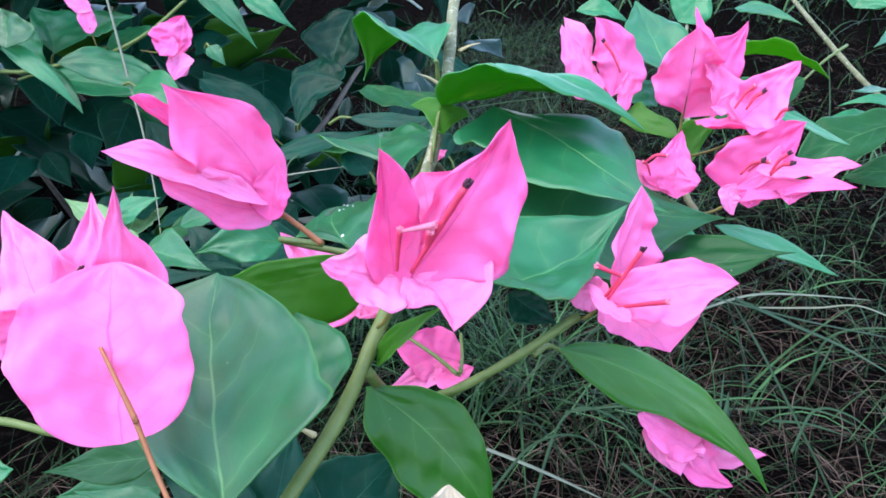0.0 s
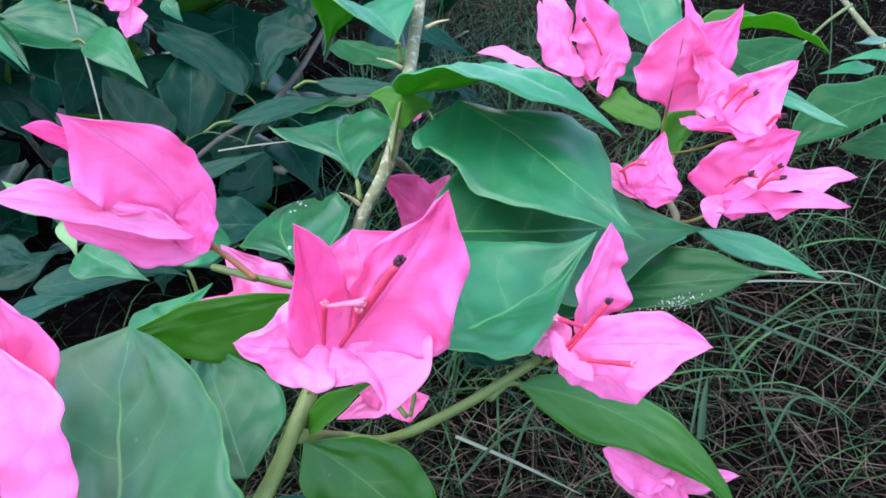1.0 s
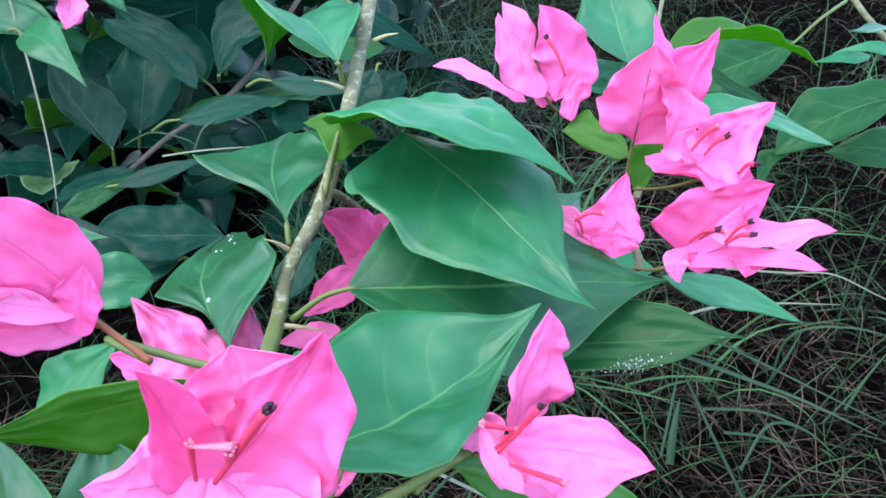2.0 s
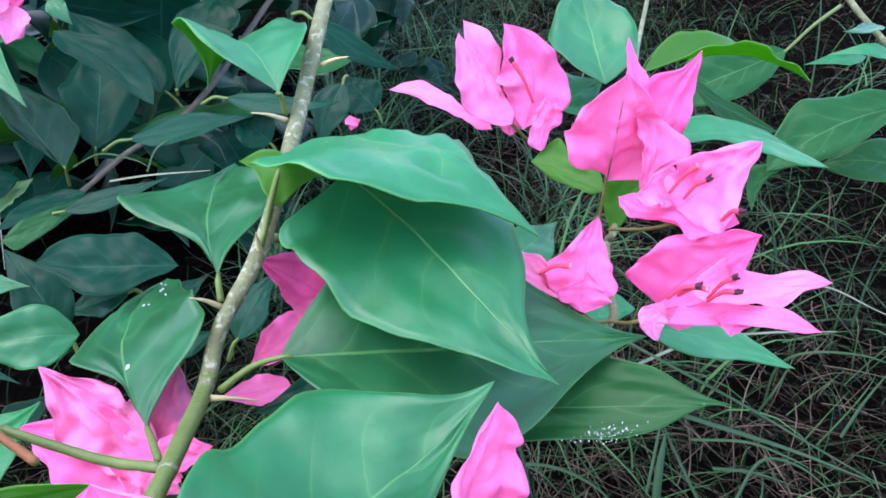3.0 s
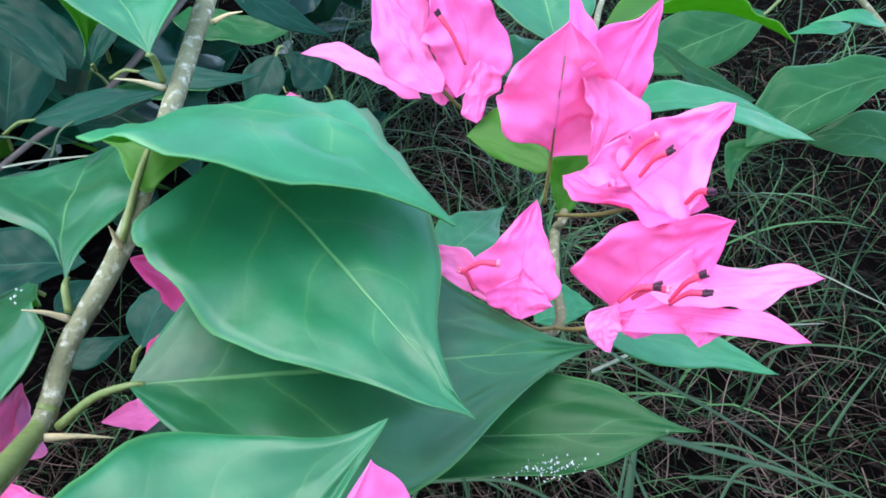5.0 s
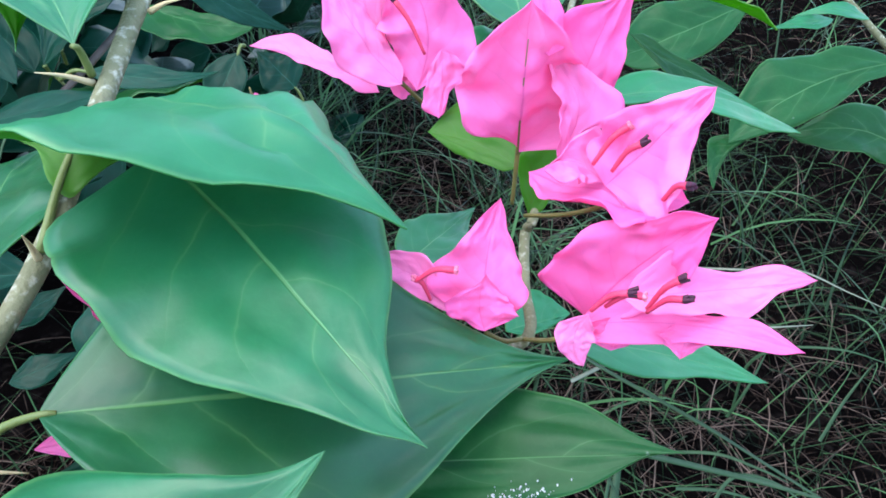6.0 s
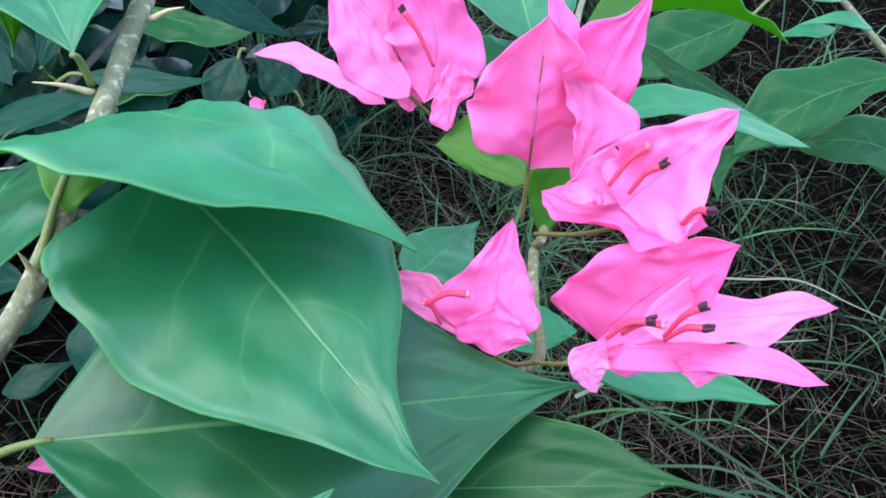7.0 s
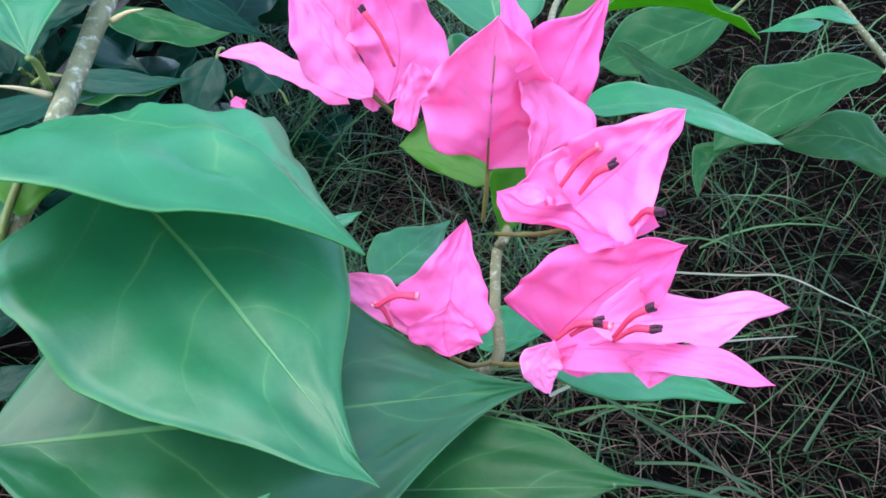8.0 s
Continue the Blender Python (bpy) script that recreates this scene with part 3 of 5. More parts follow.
bract(f, (0.1165, 0.3279, 0.3353), (0.1328, 0.3392, 0.3709), (0.0135, 0.0081), (0.087, -0.961, 0.264), bend=0.02, sick=-0.045, fold=(-8, -12), fold_tip=(8, 8), left=(0.18, 0.67, 1.0, 1.0, 0.24, 0.07), right=(0.52, 0.96, 1.0, 0.78, 0.59, 0.26))
bract(f, (0.1125, 0.3109, 0.3348), (0.1081, 0.3222, 0.3606), (0.0051, 0.0108), (0.301, -0.853, 0.426), bend=0.03, sick=0.225, fold=(4, -8), left=(0.65, 0.94, 1.0, 1.0, 0.88, 0.41), right=(0.08, 0.25, 1.0, 0.69, 0.28, 0.11))
f = flower(right, (0.1246, 0.2981, 0.3335), (0.1072, 0.3204, 0.3158))
bract(f, (0.1195, 0.2963, 0.3384), (0.1360, 0.2891, 0.3640), (0.0093, 0.0150), (-0.662, -0.714, 0.227), sick=-0.005, fold=(8, 14), fold_tip=(-8, 6), left=(0.97, 0.97, 1.0, 0.77, 0.45, 0.23), right=(0.8, 1.0, 0.92, 0.52, 0.3, 0.16))
bract(f, (0.1355, 0.2889, 0.3384), (0.1048, 0.3075, 0.3359), (0.0135, 0.0102), (-0.172, -0.154, 0.973), sick=-0.050, fold=(14, -10), left=(0.4, 1.0, 0.82, 0.71, 0.78, 0.33), right=(0.53, 0.88, 1.0, 0.74, 0.29, 0.44))
bract(f, (0.1197, 0.2992, 0.3376), (0.1045, 0.2904, 0.3459), (0.0060, 0.0093), (0.609, -0.413, 0.677), sick=0.185, fold=(10, 10), left=(0.35, 0.75, 0.95, 1.0, 0.9, 0.65), right=(1.0, 0.94, 0.65, 0.19, 0.03, 0.03))
floret(f, (0.1160, 0.2958, 0.3440), (0.1223, 0.2956, 0.3528), withered=False)
floret(f, (0.1189, 0.2914, 0.3448), (0.1235, 0.2899, 0.3517))
floret(f, (0.1272, 0.2827, 0.3430), (0.1303, 0.2798, 0.3478))
f = flower(right, (0.1149, 0.2837, 0.3085), (0.1030, 0.2892, 0.3018))
bract(f, (0.1189, 0.2730, 0.3263), (0.1605, 0.2762, 0.3267), (0.0081, 0.0063), (0.038, -0.599, 0.800), sick=0.005, fold=(16, 4), fold_tip=(-4, -8), left=(0.56, 1.0, 0.63, 0.41, 0.52, 0.26), right=(0.48, 0.71, 0.9, 1.0, 0.33, 0.14))
bract(f, (0.1130, 0.2811, 0.3122), (0.1495, 0.2566, 0.3252), (0.0057, 0.0048), (-0.540, -0.416, 0.732), sick=-0.065, fold=(14, -10), fold_tip=(-6, 4), left=(0.58, 1.0, 0.79, 0.47, 0.58, 0.21), right=(0.88, 1.0, 0.88, 0.75, 0.56, 0.44))
bract(f, (0.1202, 0.2795, 0.3161), (0.1195, 0.2755, 0.3099), (0.0051, 0.0060), (0.003, -0.846, 0.532), sick=-0.040, fold=(6, 6), left=(0.71, 0.82, 1.0, 0.82, 0.65, 0.24), right=(1.0, 0.95, 0.9, 0.85, 0.75, 0.45))
bract(f, (0.1321, 0.2728, 0.3198), (0.1313, 0.2675, 0.3143), (0.0072, 0.0063), (0.028, -0.720, 0.693), sick=-0.095, fold=(6, 6), left=(0.13, 0.92, 1.0, 0.5, 0.25, 0.08), right=(1.0, 0.95, 0.9, 0.76, 0.57, 0.29))
bract(f, (0.1161, 0.2860, 0.3108), (0.1346, 0.2726, 0.3450), (0.0144, 0.0090), (-0.648, -0.760, 0.053), bend=-0.03, sick=-0.040, fold=(16, 12), fold_tip=(-2, 2), left=(0.85, 1.0, 0.96, 0.6, 0.44, 0.25), right=(0.37, 0.77, 0.93, 1.0, 0.67, 0.23))
bract(f, (0.1136, 0.2755, 0.3203), (0.1135, 0.2733, 0.3078), (0.0045, 0.0048), (-0.004, -0.985, 0.174), sick=0.215, fold=(-8, 8), left=(0.47, 0.93, 1.0, 0.87, 0.67, 0.33), right=(0.31, 0.88, 1.0, 0.62, 0.38, 0.19))
floret(f, (0.1122, 0.2701, 0.3257), (0.1182, 0.2679, 0.3316))
floret(f, (0.1232, 0.2699, 0.3259), (0.1278, 0.2682, 0.3341))
floret(f, (0.1232, 0.2695, 0.3253), (0.1284, 0.2661, 0.3311))
floret(f, (0.1148, 0.2697, 0.3270), (0.1207, 0.2667, 0.3317), withered=False)
f = flower(right, (0.0938, 0.2842, 0.3084), (0.1030, 0.2892, 0.3018))
bract(f, (0.0930, 0.2847, 0.3112), (0.0975, 0.2990, 0.3344), (0.0126, 0.0096), (-0.058, -0.843, 0.534), sick=-0.040, fold=(-12, 10), fold_tip=(10, -8), left=(0.45, 1.0, 0.86, 0.55, 0.29, 0.12), right=(0.66, 1.0, 0.88, 0.62, 0.34, 0.16))
bract(f, (0.0872, 0.2852, 0.3133), (0.0676, 0.2976, 0.3195), (0.0045, 0.0048), (-0.268, -0.738, 0.619), sick=0.105, left=(0.33, 0.67, 0.93, 1.0, 1.0, 0.87), right=(0.06, 0.06, 1.0, 1.0, 0.75, 0.38))
bract(f, (0.0930, 0.2809, 0.3119), (0.0934, 0.2858, 0.3237), (0.0075, 0.0078), (-0.020, -0.922, 0.388), sick=-0.105, fold=(10, 10), left=(0.2, 0.56, 1.0, 1.0, 0.12, 0.04), right=(0.85, 1.0, 0.96, 0.88, 0.58, 0.23))
floret(f, (0.0812, 0.2794, 0.3222), (0.0780, 0.2796, 0.3277), withered=False, r=0.0006)
floret(f, (0.0782, 0.2793, 0.3272), (0.0858, 0.2779, 0.3308), withered=False)
# flowers of the front shoot
f = flower(front, (-0.0119, 0.1729, 0.3266), (-0.0169, 0.1750, 0.3169))
bract(f, (-0.0103, 0.1732, 0.3306), (-0.0047, 0.1813, 0.3587), (0.0099, 0.0147), (0.069, -0.962, 0.264), sick=0.135, fold=(10, 10), left=(0.55, 0.79, 0.94, 1.0, 0.94, 0.82), right=(0.14, 0.33, 0.53, 0.76, 1.0, 0.9))
bract(f, (-0.0102, 0.1705, 0.3320), (0.0162, 0.1635, 0.3773), (0.0081, 0.0180), (-0.244, -0.970, -0.008), bend=-0.05, sick=0.045, fold=(16, 2), fold_tip=(-4, 10), left=(0.52, 0.74, 0.93, 1.0, 0.37, 0.19), right=(0.3, 0.73, 1.0, 0.77, 0.55, 0.2))
bract(f, (-0.0113, 0.1705, 0.3321), (-0.0131, 0.1598, 0.3719), (0.0072, 0.0078), (0.345, -0.911, -0.228), bend=-0.03, sick=0.015, fold=(-6, 18), fold_tip=(4, -4), left=(0.71, 1.0, 0.79, 0.42, 0.25, 0.08), right=(0.62, 0.88, 1.0, 0.92, 0.69, 0.35))
bract(f, (-0.0096, 0.1715, 0.3339), (-0.0281, 0.1596, 0.3438), (0.0099, 0.0126), (0.639, -0.574, 0.512), sick=-0.040, fold=(10, -10), fold_tip=(-8, 10), left=(0.67, 1.0, 0.88, 0.67, 0.39, 0.21), right=(0.88, 1.0, 0.83, 0.6, 0.31, 0.14))
bract(f, (-0.0095, 0.1710, 0.3350), (0.0034, 0.1573, 0.3261), (0.0153, 0.0078), (-0.134, -0.625, 0.769), bend=-0.04, sick=-0.150, fold=(8, 14), fold_tip=(-6, -6), left=(0.14, 0.41, 0.69, 1.0, 0.75, 0.35), right=(0.77, 1.0, 0.96, 0.31, 0.15, 0.08))
floret(f, (-0.0070, 0.1663, 0.3378), (0.0062, 0.1608, 0.3624), r=0.0008, lift=(0, 0, 0))
floret(f, (-0.0106, 0.1668, 0.3380), (-0.0093, 0.1647, 0.3499), withered=False, r=0.0007)
floret(f, (-0.0093, 0.1646, 0.3496), (-0.0012, 0.1622, 0.3523), mat=TUBE_PALE, withered=False, r=0.0007, lift=(0, 0, 0))
floret(f, (-0.0031, 0.1649, 0.3449), (-0.0020, 0.1629, 0.3500), withered=False, r=0.0009, lift=(0, 0, 0))
f = flower(front, (0.0477, 0.2024, 0.3065), (0.0429, 0.2083, 0.3004))
bract(f, (0.0544, 0.2072, 0.3093), (0.0609, 0.2148, 0.3423), (0.0057, 0.0120), (0.401, -0.907, 0.130), bend=0.03, sick=-0.040, fold=(10, -12), left=(0.58, 0.95, 1.0, 0.79, 0.42, 0.21), right=(0.6, 0.88, 1.0, 0.88, 0.78, 0.35))
bract(f, (0.0509, 0.1995, 0.3116), (0.0807, 0.1801, 0.3268), (0.0084, 0.0123), (-0.631, -0.512, 0.583), sick=-0.030, fold=(14, -6), fold_tip=(-8, 6), left=(0.46, 0.79, 1.0, 1.0, 0.71, 0.36), right=(0.51, 0.68, 0.9, 1.0, 0.49, 0.17))
bract(f, (0.0485, 0.2037, 0.3093), (0.0692, 0.1941, 0.2961), (0.0132, 0.0090), (0.061, -0.757, 0.651), sick=-0.055, fold=(12, 12), left=(0.23, 0.34, 0.52, 0.77, 0.98, 1.0), right=(0.87, 1.0, 0.9, 0.77, 0.53, 0.23))
bract(f, (0.0445, 0.2048, 0.3146), (0.0544, 0.1859, 0.3113), (0.0033, 0.0024), (-0.161, -0.251, 0.955), sick=0.090, left=(0.36, 0.73, 0.91, 0.91, 1.0, 0.73), right=(0.25, 0.38, 0.88, 1.0, 0.88, 0.38))
bract(f, (0.0512, 0.2043, 0.3089), (0.0394, 0.2074, 0.3083), (0.0057, 0.0054), (-0.226, -0.754, 0.616), sick=0.110, left=(0.63, 0.89, 1.0, 0.95, 0.84, 0.68), right=(0.61, 1.0, 0.94, 0.56, 0.33, 0.28))
floret(f, (0.0493, 0.1958, 0.3137), (0.0574, 0.1945, 0.3299), lift=(0, 0, 0))
floret(f, (0.0509, 0.1947, 0.3114), (0.0622, 0.1814, 0.3206), withered=False, lift=(0, 0, 0))
floret(f, (0.0487, 0.1970, 0.3140), (0.0531, 0.1959, 0.3211), withered=False, lift=(0, 0, 0))
floret(f, (0.0528, 0.1959, 0.3211), (0.0451, 0.1936, 0.3256), withered=False, lift=(0, 0, 0))
f = flower(front, (-0.0655, 0.1303, 0.3206), (-0.0560, 0.1184, 0.3070), mat=PEDICEL)
stem(f, [(-0.0649, 0.1293, 0.3209), (-0.0706, 0.1358, 0.3278), (-0.0781, 0.1451, 0.3337)], 0.0007, 0.0004, mat=PEDICEL, name='midrib')
bract(f, (-0.0698, 0.1313, 0.3136), (-0.0755, 0.1558, 0.3462), (0.0208, 0.0244), (-0.037, -0.938, 0.345), bend=-0.020, sick=-0.018, fold=(37.1, 3.6), fold_tip=(11.5, 26.2), peak=(0.65, 0.63), curl=-0.074, acum=0.06, round_base=0.37, horn=0.32, wave=0.07)
bract(f, (-0.0802, 0.1537, 0.3237), (-0.0892, 0.1810, 0.3540), (0.012, 0.012), (0.00, -0.86, 0.51), peak=0.4, acum=0.85)
bract(f, (-0.0815, 0.1606, 0.3226), (-0.0732, 0.1586, 0.3640), (0.0060, 0.0108), (-0.009, -0.999, -0.048), sick=0.060, fold=(8, -8), left=(0.3, 0.9, 1.0, 0.95, 0.65, 0.25), right=(0.56, 0.89, 1.0, 0.58, 0.06, 0.03))
bract(f, (-0.0911, 0.1526, 0.3213), (-0.1090, 0.1745, 0.3518), (0.0097, 0.0125), (0.00, -0.86, 0.51), acum=0.6)
bract(f, (-0.0990, 0.1566, 0.3253), (-0.1093, 0.1494, 0.3336), (0.006, 0.006), (0.00, -0.86, 0.51))
floret(f, (-0.0871, 0.1551, 0.3362), (-0.0836, 0.1553, 0.3436))
f = flower(front, (-0.0513, 0.2209, 0.3328), (-0.0492, 0.2201, 0.3310))
bract(f, (-0.0521, 0.2227, 0.3330), (-0.0756, 0.2049, 0.3766), (0.0156, 0.0120), (0.660, -0.750, 0.048), sick=0.080, fold=(-14, -10), fold_tip=(8, -6), left=(0.27, 0.4, 0.77, 1.0, 0.88, 0.29), right=(0.57, 0.9, 1.0, 0.8, 0.38, 0.08))
bract(f, (-0.0519, 0.2183, 0.3356), (-0.0882, 0.1887, 0.3626), (0.0045, 0.0054), (0.725, -0.624, 0.290), sick=0.035, fold=(10, -10), left=(0.53, 0.93, 1.0, 0.93, 0.8, 0.47), right=(0.06, 0.72, 0.56, 0.72, 1.0, 0.39))
bract(f, (-0.0513, 0.2212, 0.3327), (-0.0777, 0.1985, 0.3515), (0.0072, 0.0090), (0.642, -0.766, -0.024), sick=-0.070, fold=(8, -8), left=(0.54, 0.92, 1.0, 0.58, 0.46, 0.38), right=(0.23, 0.67, 1.0, 0.93, 0.63, 0.37))
bract(f, (-0.0742, 0.2256, 0.3565), (-0.0854, 0.2061, 0.3725), (0.0030, 0.0030), (0.856, -0.516, -0.031), sick=0.020, left=(0.5, 0.8, 1.0, 0.8, 0.5, 0.2), right=(0.3, 0.6, 0.8, 0.9, 1.0, 0.5))
bract(f, (-0.0520, 0.2149, 0.3317), (-0.0502, 0.2223, 0.3475), (0.007, 0.0049), (0.00, -0.86, 0.51), acum=0.1)
stem(front, [(-0.0513, 0.2209, 0.3327), (-0.0433, 0.2182, 0.3274), (-0.0371, 0.2159, 0.3231)], 0.0008, 0.001, mat=PEDICEL, name='peduncle')
stem(front, [(-0.0371, 0.2159, 0.3231), (-0.0529, 0.2295, 0.3185), (-0.0276, 0.2225, 0.3163), (-0.0117, 0.2184, 0.3180)], 0.001, 0.0013, mat=GREEN_STEM, name='peduncle')
# shaded flowers behind the branch
f = flower(main, (-0.0245, 0.2419, 0.2934), (-0.0119, 0.2204, 0.3155))
bract(f, (-0.0289, 0.2474, 0.2836), (-0.0725, 0.2633, 0.2823), (0.0123, 0.013), (-0.02, -0.63, 0.78), acum=0.5, crumple=0.3, wave=0.26)
bract(f, (-0.0308, 0.2520, 0.2814), (-0.0610, 0.2641, 0.3060), (0.0128, 0.009), (0.07, -0.66, 0.74), acum=0.6, crumple=0.3, wave=0.26)
bract(f, (-0.0315, 0.2538, 0.2804), (-0.0298, 0.2817, 0.2930), (0.0104, 0.0096), (-0.12, -0.69, 0.71), acum=0.6, crumple=0.3, wave=0.26)
bract(f, (-0.0278, 0.2467, 0.2878), (-0.0111, 0.2471, 0.2927), (0.0058, 0.0051), (-0.02, -0.70, 0.71), crumple=0.3, wave=0.26)
bract(f, (-0.0263, 0.2453, 0.2894), (-0.0294, 0.2360, 0.2846), (0.01, 0.01), (-0.02, -0.70, 0.71), acum=0.2, crumple=0.3, wave=0.26)
f = flower(main, (0.0096, 0.3263, 0.2764), (0.0090, 0.3245, 0.2649))
bract(f, (0.0122, 0.3245, 0.2828), (-0.0077, 0.3098, 0.3102), (0.0084, 0.0115), (-0.02, -0.70, 0.71), acum=0.3)
bract(f, (0.0046, 0.3252, 0.2747), (-0.0172, 0.3109, 0.2616), (0.0079, 0.0079), (-0.02, -0.70, 0.71))
bract(f, (-0.0023, 0.3071, 0.2567), (-0.0273, 0.3051, 0.2527), (0.0051, 0.0059), (-0.02, -0.70, 0.71))
bract(f, (0.0043, 0.3160, 0.2773), (0.0192, 0.3314, 0.3012), (0.0116, 0.0093), (-0.01, -0.72, 0.70))
f = flower(front, (0.0069, 0.2388, 0.2642), (0.0058, 0.2131, 0.2754))
bract(f, (0.0069, 0.2388, 0.2642), (-0.0169, 0.2372, 0.2727), (0.0108, 0.0104), (0.00, -0.81, 0.59), acum=0.2)
bract(f, (0.0037, 0.2381, 0.2627), (-0.0195, 0.2260, 0.2607), (0.0045, 0.0054), (0.00, -0.81, 0.59))
bract(f, (-0.0025, 0.2319, 0.2614), (0.0114, 0.2294, 0.2678), (0.0037, 0.0066), (0.00, -0.81, 0.59), acum=0.3)
stem(front, [(-0.0110, 0.2252, 0.2825), (-0.0022, 0.2184, 0.2798), (0.0049, 0.2049, 0.2816)], 0.0006, 0.0008, mat=GREEN_STEM, name='pedicel')
stem(front, [(0.0066, 0.2260, 0.2841), (0.0070, 0.2184, 0.2797), (0.0062, 0.2051, 0.2819)], 0.0005, 0.0007, mat=GREEN_STEM, name='pedicel')
f = flower(front, (0.0887, 0.2276, 0.2397), (0.0885, 0.2389, 0.2403))
bract(f, (0.0868, 0.2293, 0.2410), (0.1310, 0.2443, 0.2147), (0.0048, 0.0105), (0.523, -0.706, 0.477), sick=0.055, fold=(-10, -10), left=(0.62, 1.0, 1.0, 0.88, 0.62, 0.31), right=(0.6, 1.0, 0.89, 0.63, 0.29, 0.09))
bract(f, (0.0866, 0.2291, 0.2425), (0.1117, 0.2269, 0.2140), (0.0096, 0.0054), (0.337, -0.867, 0.366), sick=0.135, fold=(8, -8), left=(0.53, 0.84, 1.0, 0.84, 0.41, 0.19), right=(0.56, 0.72, 1.0, 1.0, 0.5, 0.22))
bract(f, (0.0885, 0.2284, 0.2425), (0.0890, 0.2221, 0.2239), (0.0156, 0.0108), (0.011, -0.946, 0.324), sick=0.335, fold=(-8, -8), left=(0.94, 1.0, 0.92, 0.92, 0.96, 0.9), right=(0.69, 1.0, 0.67, 0.31, 0.11, 0.03))
bract(f, (0.0950, 0.2245, 0.2330), (0.0689, 0.2182, 0.2552), (0.0082, 0.0098), (0.00, -0.75, 0.67), acum=0.2)
# leaves of the front shoot
leaf(front, (-0.0460, 0.1209, 0.3039), (-0.0623, 0.1888, 0.3268), (0.0240, 0.0312), (-0.353, -0.375, 0.857), bend=-0.04, sick=-0.060, fold=(12, 10), left=(0.19, 0.55, 0.84, 0.99, 1.0, 0.84), right=(0.93, 1.0, 0.98, 0.87, 0.63, 0.3), stalk=(-0.0400, 0.1207, 0.2952), wave=0.03)
leaf(front, (-0.0241, 0.2127, 0.3192), (-0.0727, 0.1927, 0.3191), (0.0175, 0.0074), (0.211, -0.832, 0.513), bend=-0.092, sick=-0.037, fold=(-28.9, 29.9), fold_tip=(-11.9, 15.3), peak=(0.25, 0.54), curl=0.060, acum=0.77, round_base=0.65, mat=LEAF_OLIVE)
leaf(front, (-0.0338, 0.1711, 0.2921), (-0.0569, 0.2165, 0.3030), (0.0179, 0.0167), (-0.02, -0.45, 0.89), fold=10)
leaf(front, (-0.0172, 0.1723, 0.3064), (0.0013, 0.1687, 0.3270), (0.0039, 0.0039), (-0.42, -0.45, 0.79), fold=20, bend=0.08, mat=LEAF_OLIVE)
leaf(front, (-0.0223, 0.1863, 0.2900), (0.0161, 0.1832, 0.2370), (0.0138, 0.0168), (0.419, -0.837, 0.352), bend=0.05, sick=-0.070, fold=(-10, 8), left=(0.26, 0.78, 1.0, 0.85, 0.52, 0.2), right=(0.61, 0.8, 1.0, 0.86, 0.54, 0.23), mat=LEAF_FRESH)
leaf(front, (0.0391, 0.2195, 0.2817), (0.1248, 0.2257, 0.2122), (0.0093, 0.0117), (0.528, -0.603, 0.598), bend=0.06, sick=-0.075, fold=(-8, -16), left=(0.52, 0.97, 1.0, 1.0, 0.77, 0.35), right=(0.49, 1.0, 0.85, 0.64, 0.26, 0.08), mat=LEAF_FRESH, stalk=(0.0295, 0.2041, 0.2892))
# Here and below, leaves under the shoot get shade through the darker green.
leaf(front, (-0.0405, 0.1805, 0.2341), (-0.0123, 0.2095, 0.2488), (0.0179, 0.017), (0.01, -0.66, 0.75), mat=LEAF_SHADED)
leaf(front, (-0.0856, 0.1844, 0.2665), (-0.1303, 0.1939, 0.2517), (0.0075, 0.0072), (0.01, -0.66, 0.75), mat=LEAF_OLD)
leaf(front, (-0.0893, 0.1882, 0.2509), (-0.1313, 0.1982, 0.2372), (0.0112, 0.0112), (0.01, -0.66, 0.75))
leaf(front, (-0.0769, 0.1608, 0.2630), (-0.1039, 0.1642, 0.2705), (0.0064, 0.0064), (0.01, -0.47, 0.88))
leaf(front, (-0.1528, 0.1882, 0.2513), (-0.1375, 0.1905, 0.2562), (0.0109, 0.0109), (0.01, -0.54, 0.84))
leaf(front, (-0.0521, 0.1655, 0.2494), (-0.0929, 0.1920, 0.2591), (0.0104, 0.0104), (0.01, -0.66, 0.75), mat=LEAF_SHADED)
leaf(front, (-0.0545, 0.1715, 0.2387), (-0.0474, 0.1973, 0.2703), (0.0142, 0.0142), (0.01, -0.66, 0.75), mat=LEAF_SHADED)
leaf(front, (-0.1091, 0.2669, 0.2435), (-0.0683, 0.2705, 0.2860), (0.0147, 0.0147), (-0.02, -0.41, 0.91))
leaf(front, (0.0217, 0.2141, 0.3059), (0.0371, 0.2099, 0.2968), (0.0073, 0.0073), (0.01, -0.66, 0.75), mat=LEAF_SHADED)
stem(front, [(-0.0208, 0.1727, 0.3049), (-0.0156, 0.2099, 0.2686), (-0.0003, 0.2020, 0.2753), (0.0213, 0.2024, 0.2879), (0.0435, 0.2068, 0.3020)], 0.0018, 0.0014, mat=GREEN_STEM)
stem(front, [(-0.1877, 0.2386, 0.2414), (-0.1660, 0.2374, 0.2386), (-0.1486, 0.2356, 0.2346), (-0.1139, 0.2326, 0.2280), (-0.0791, 0.2298, 0.2218)], 0.0017, 0.0014, mat=GREEN_STEM)
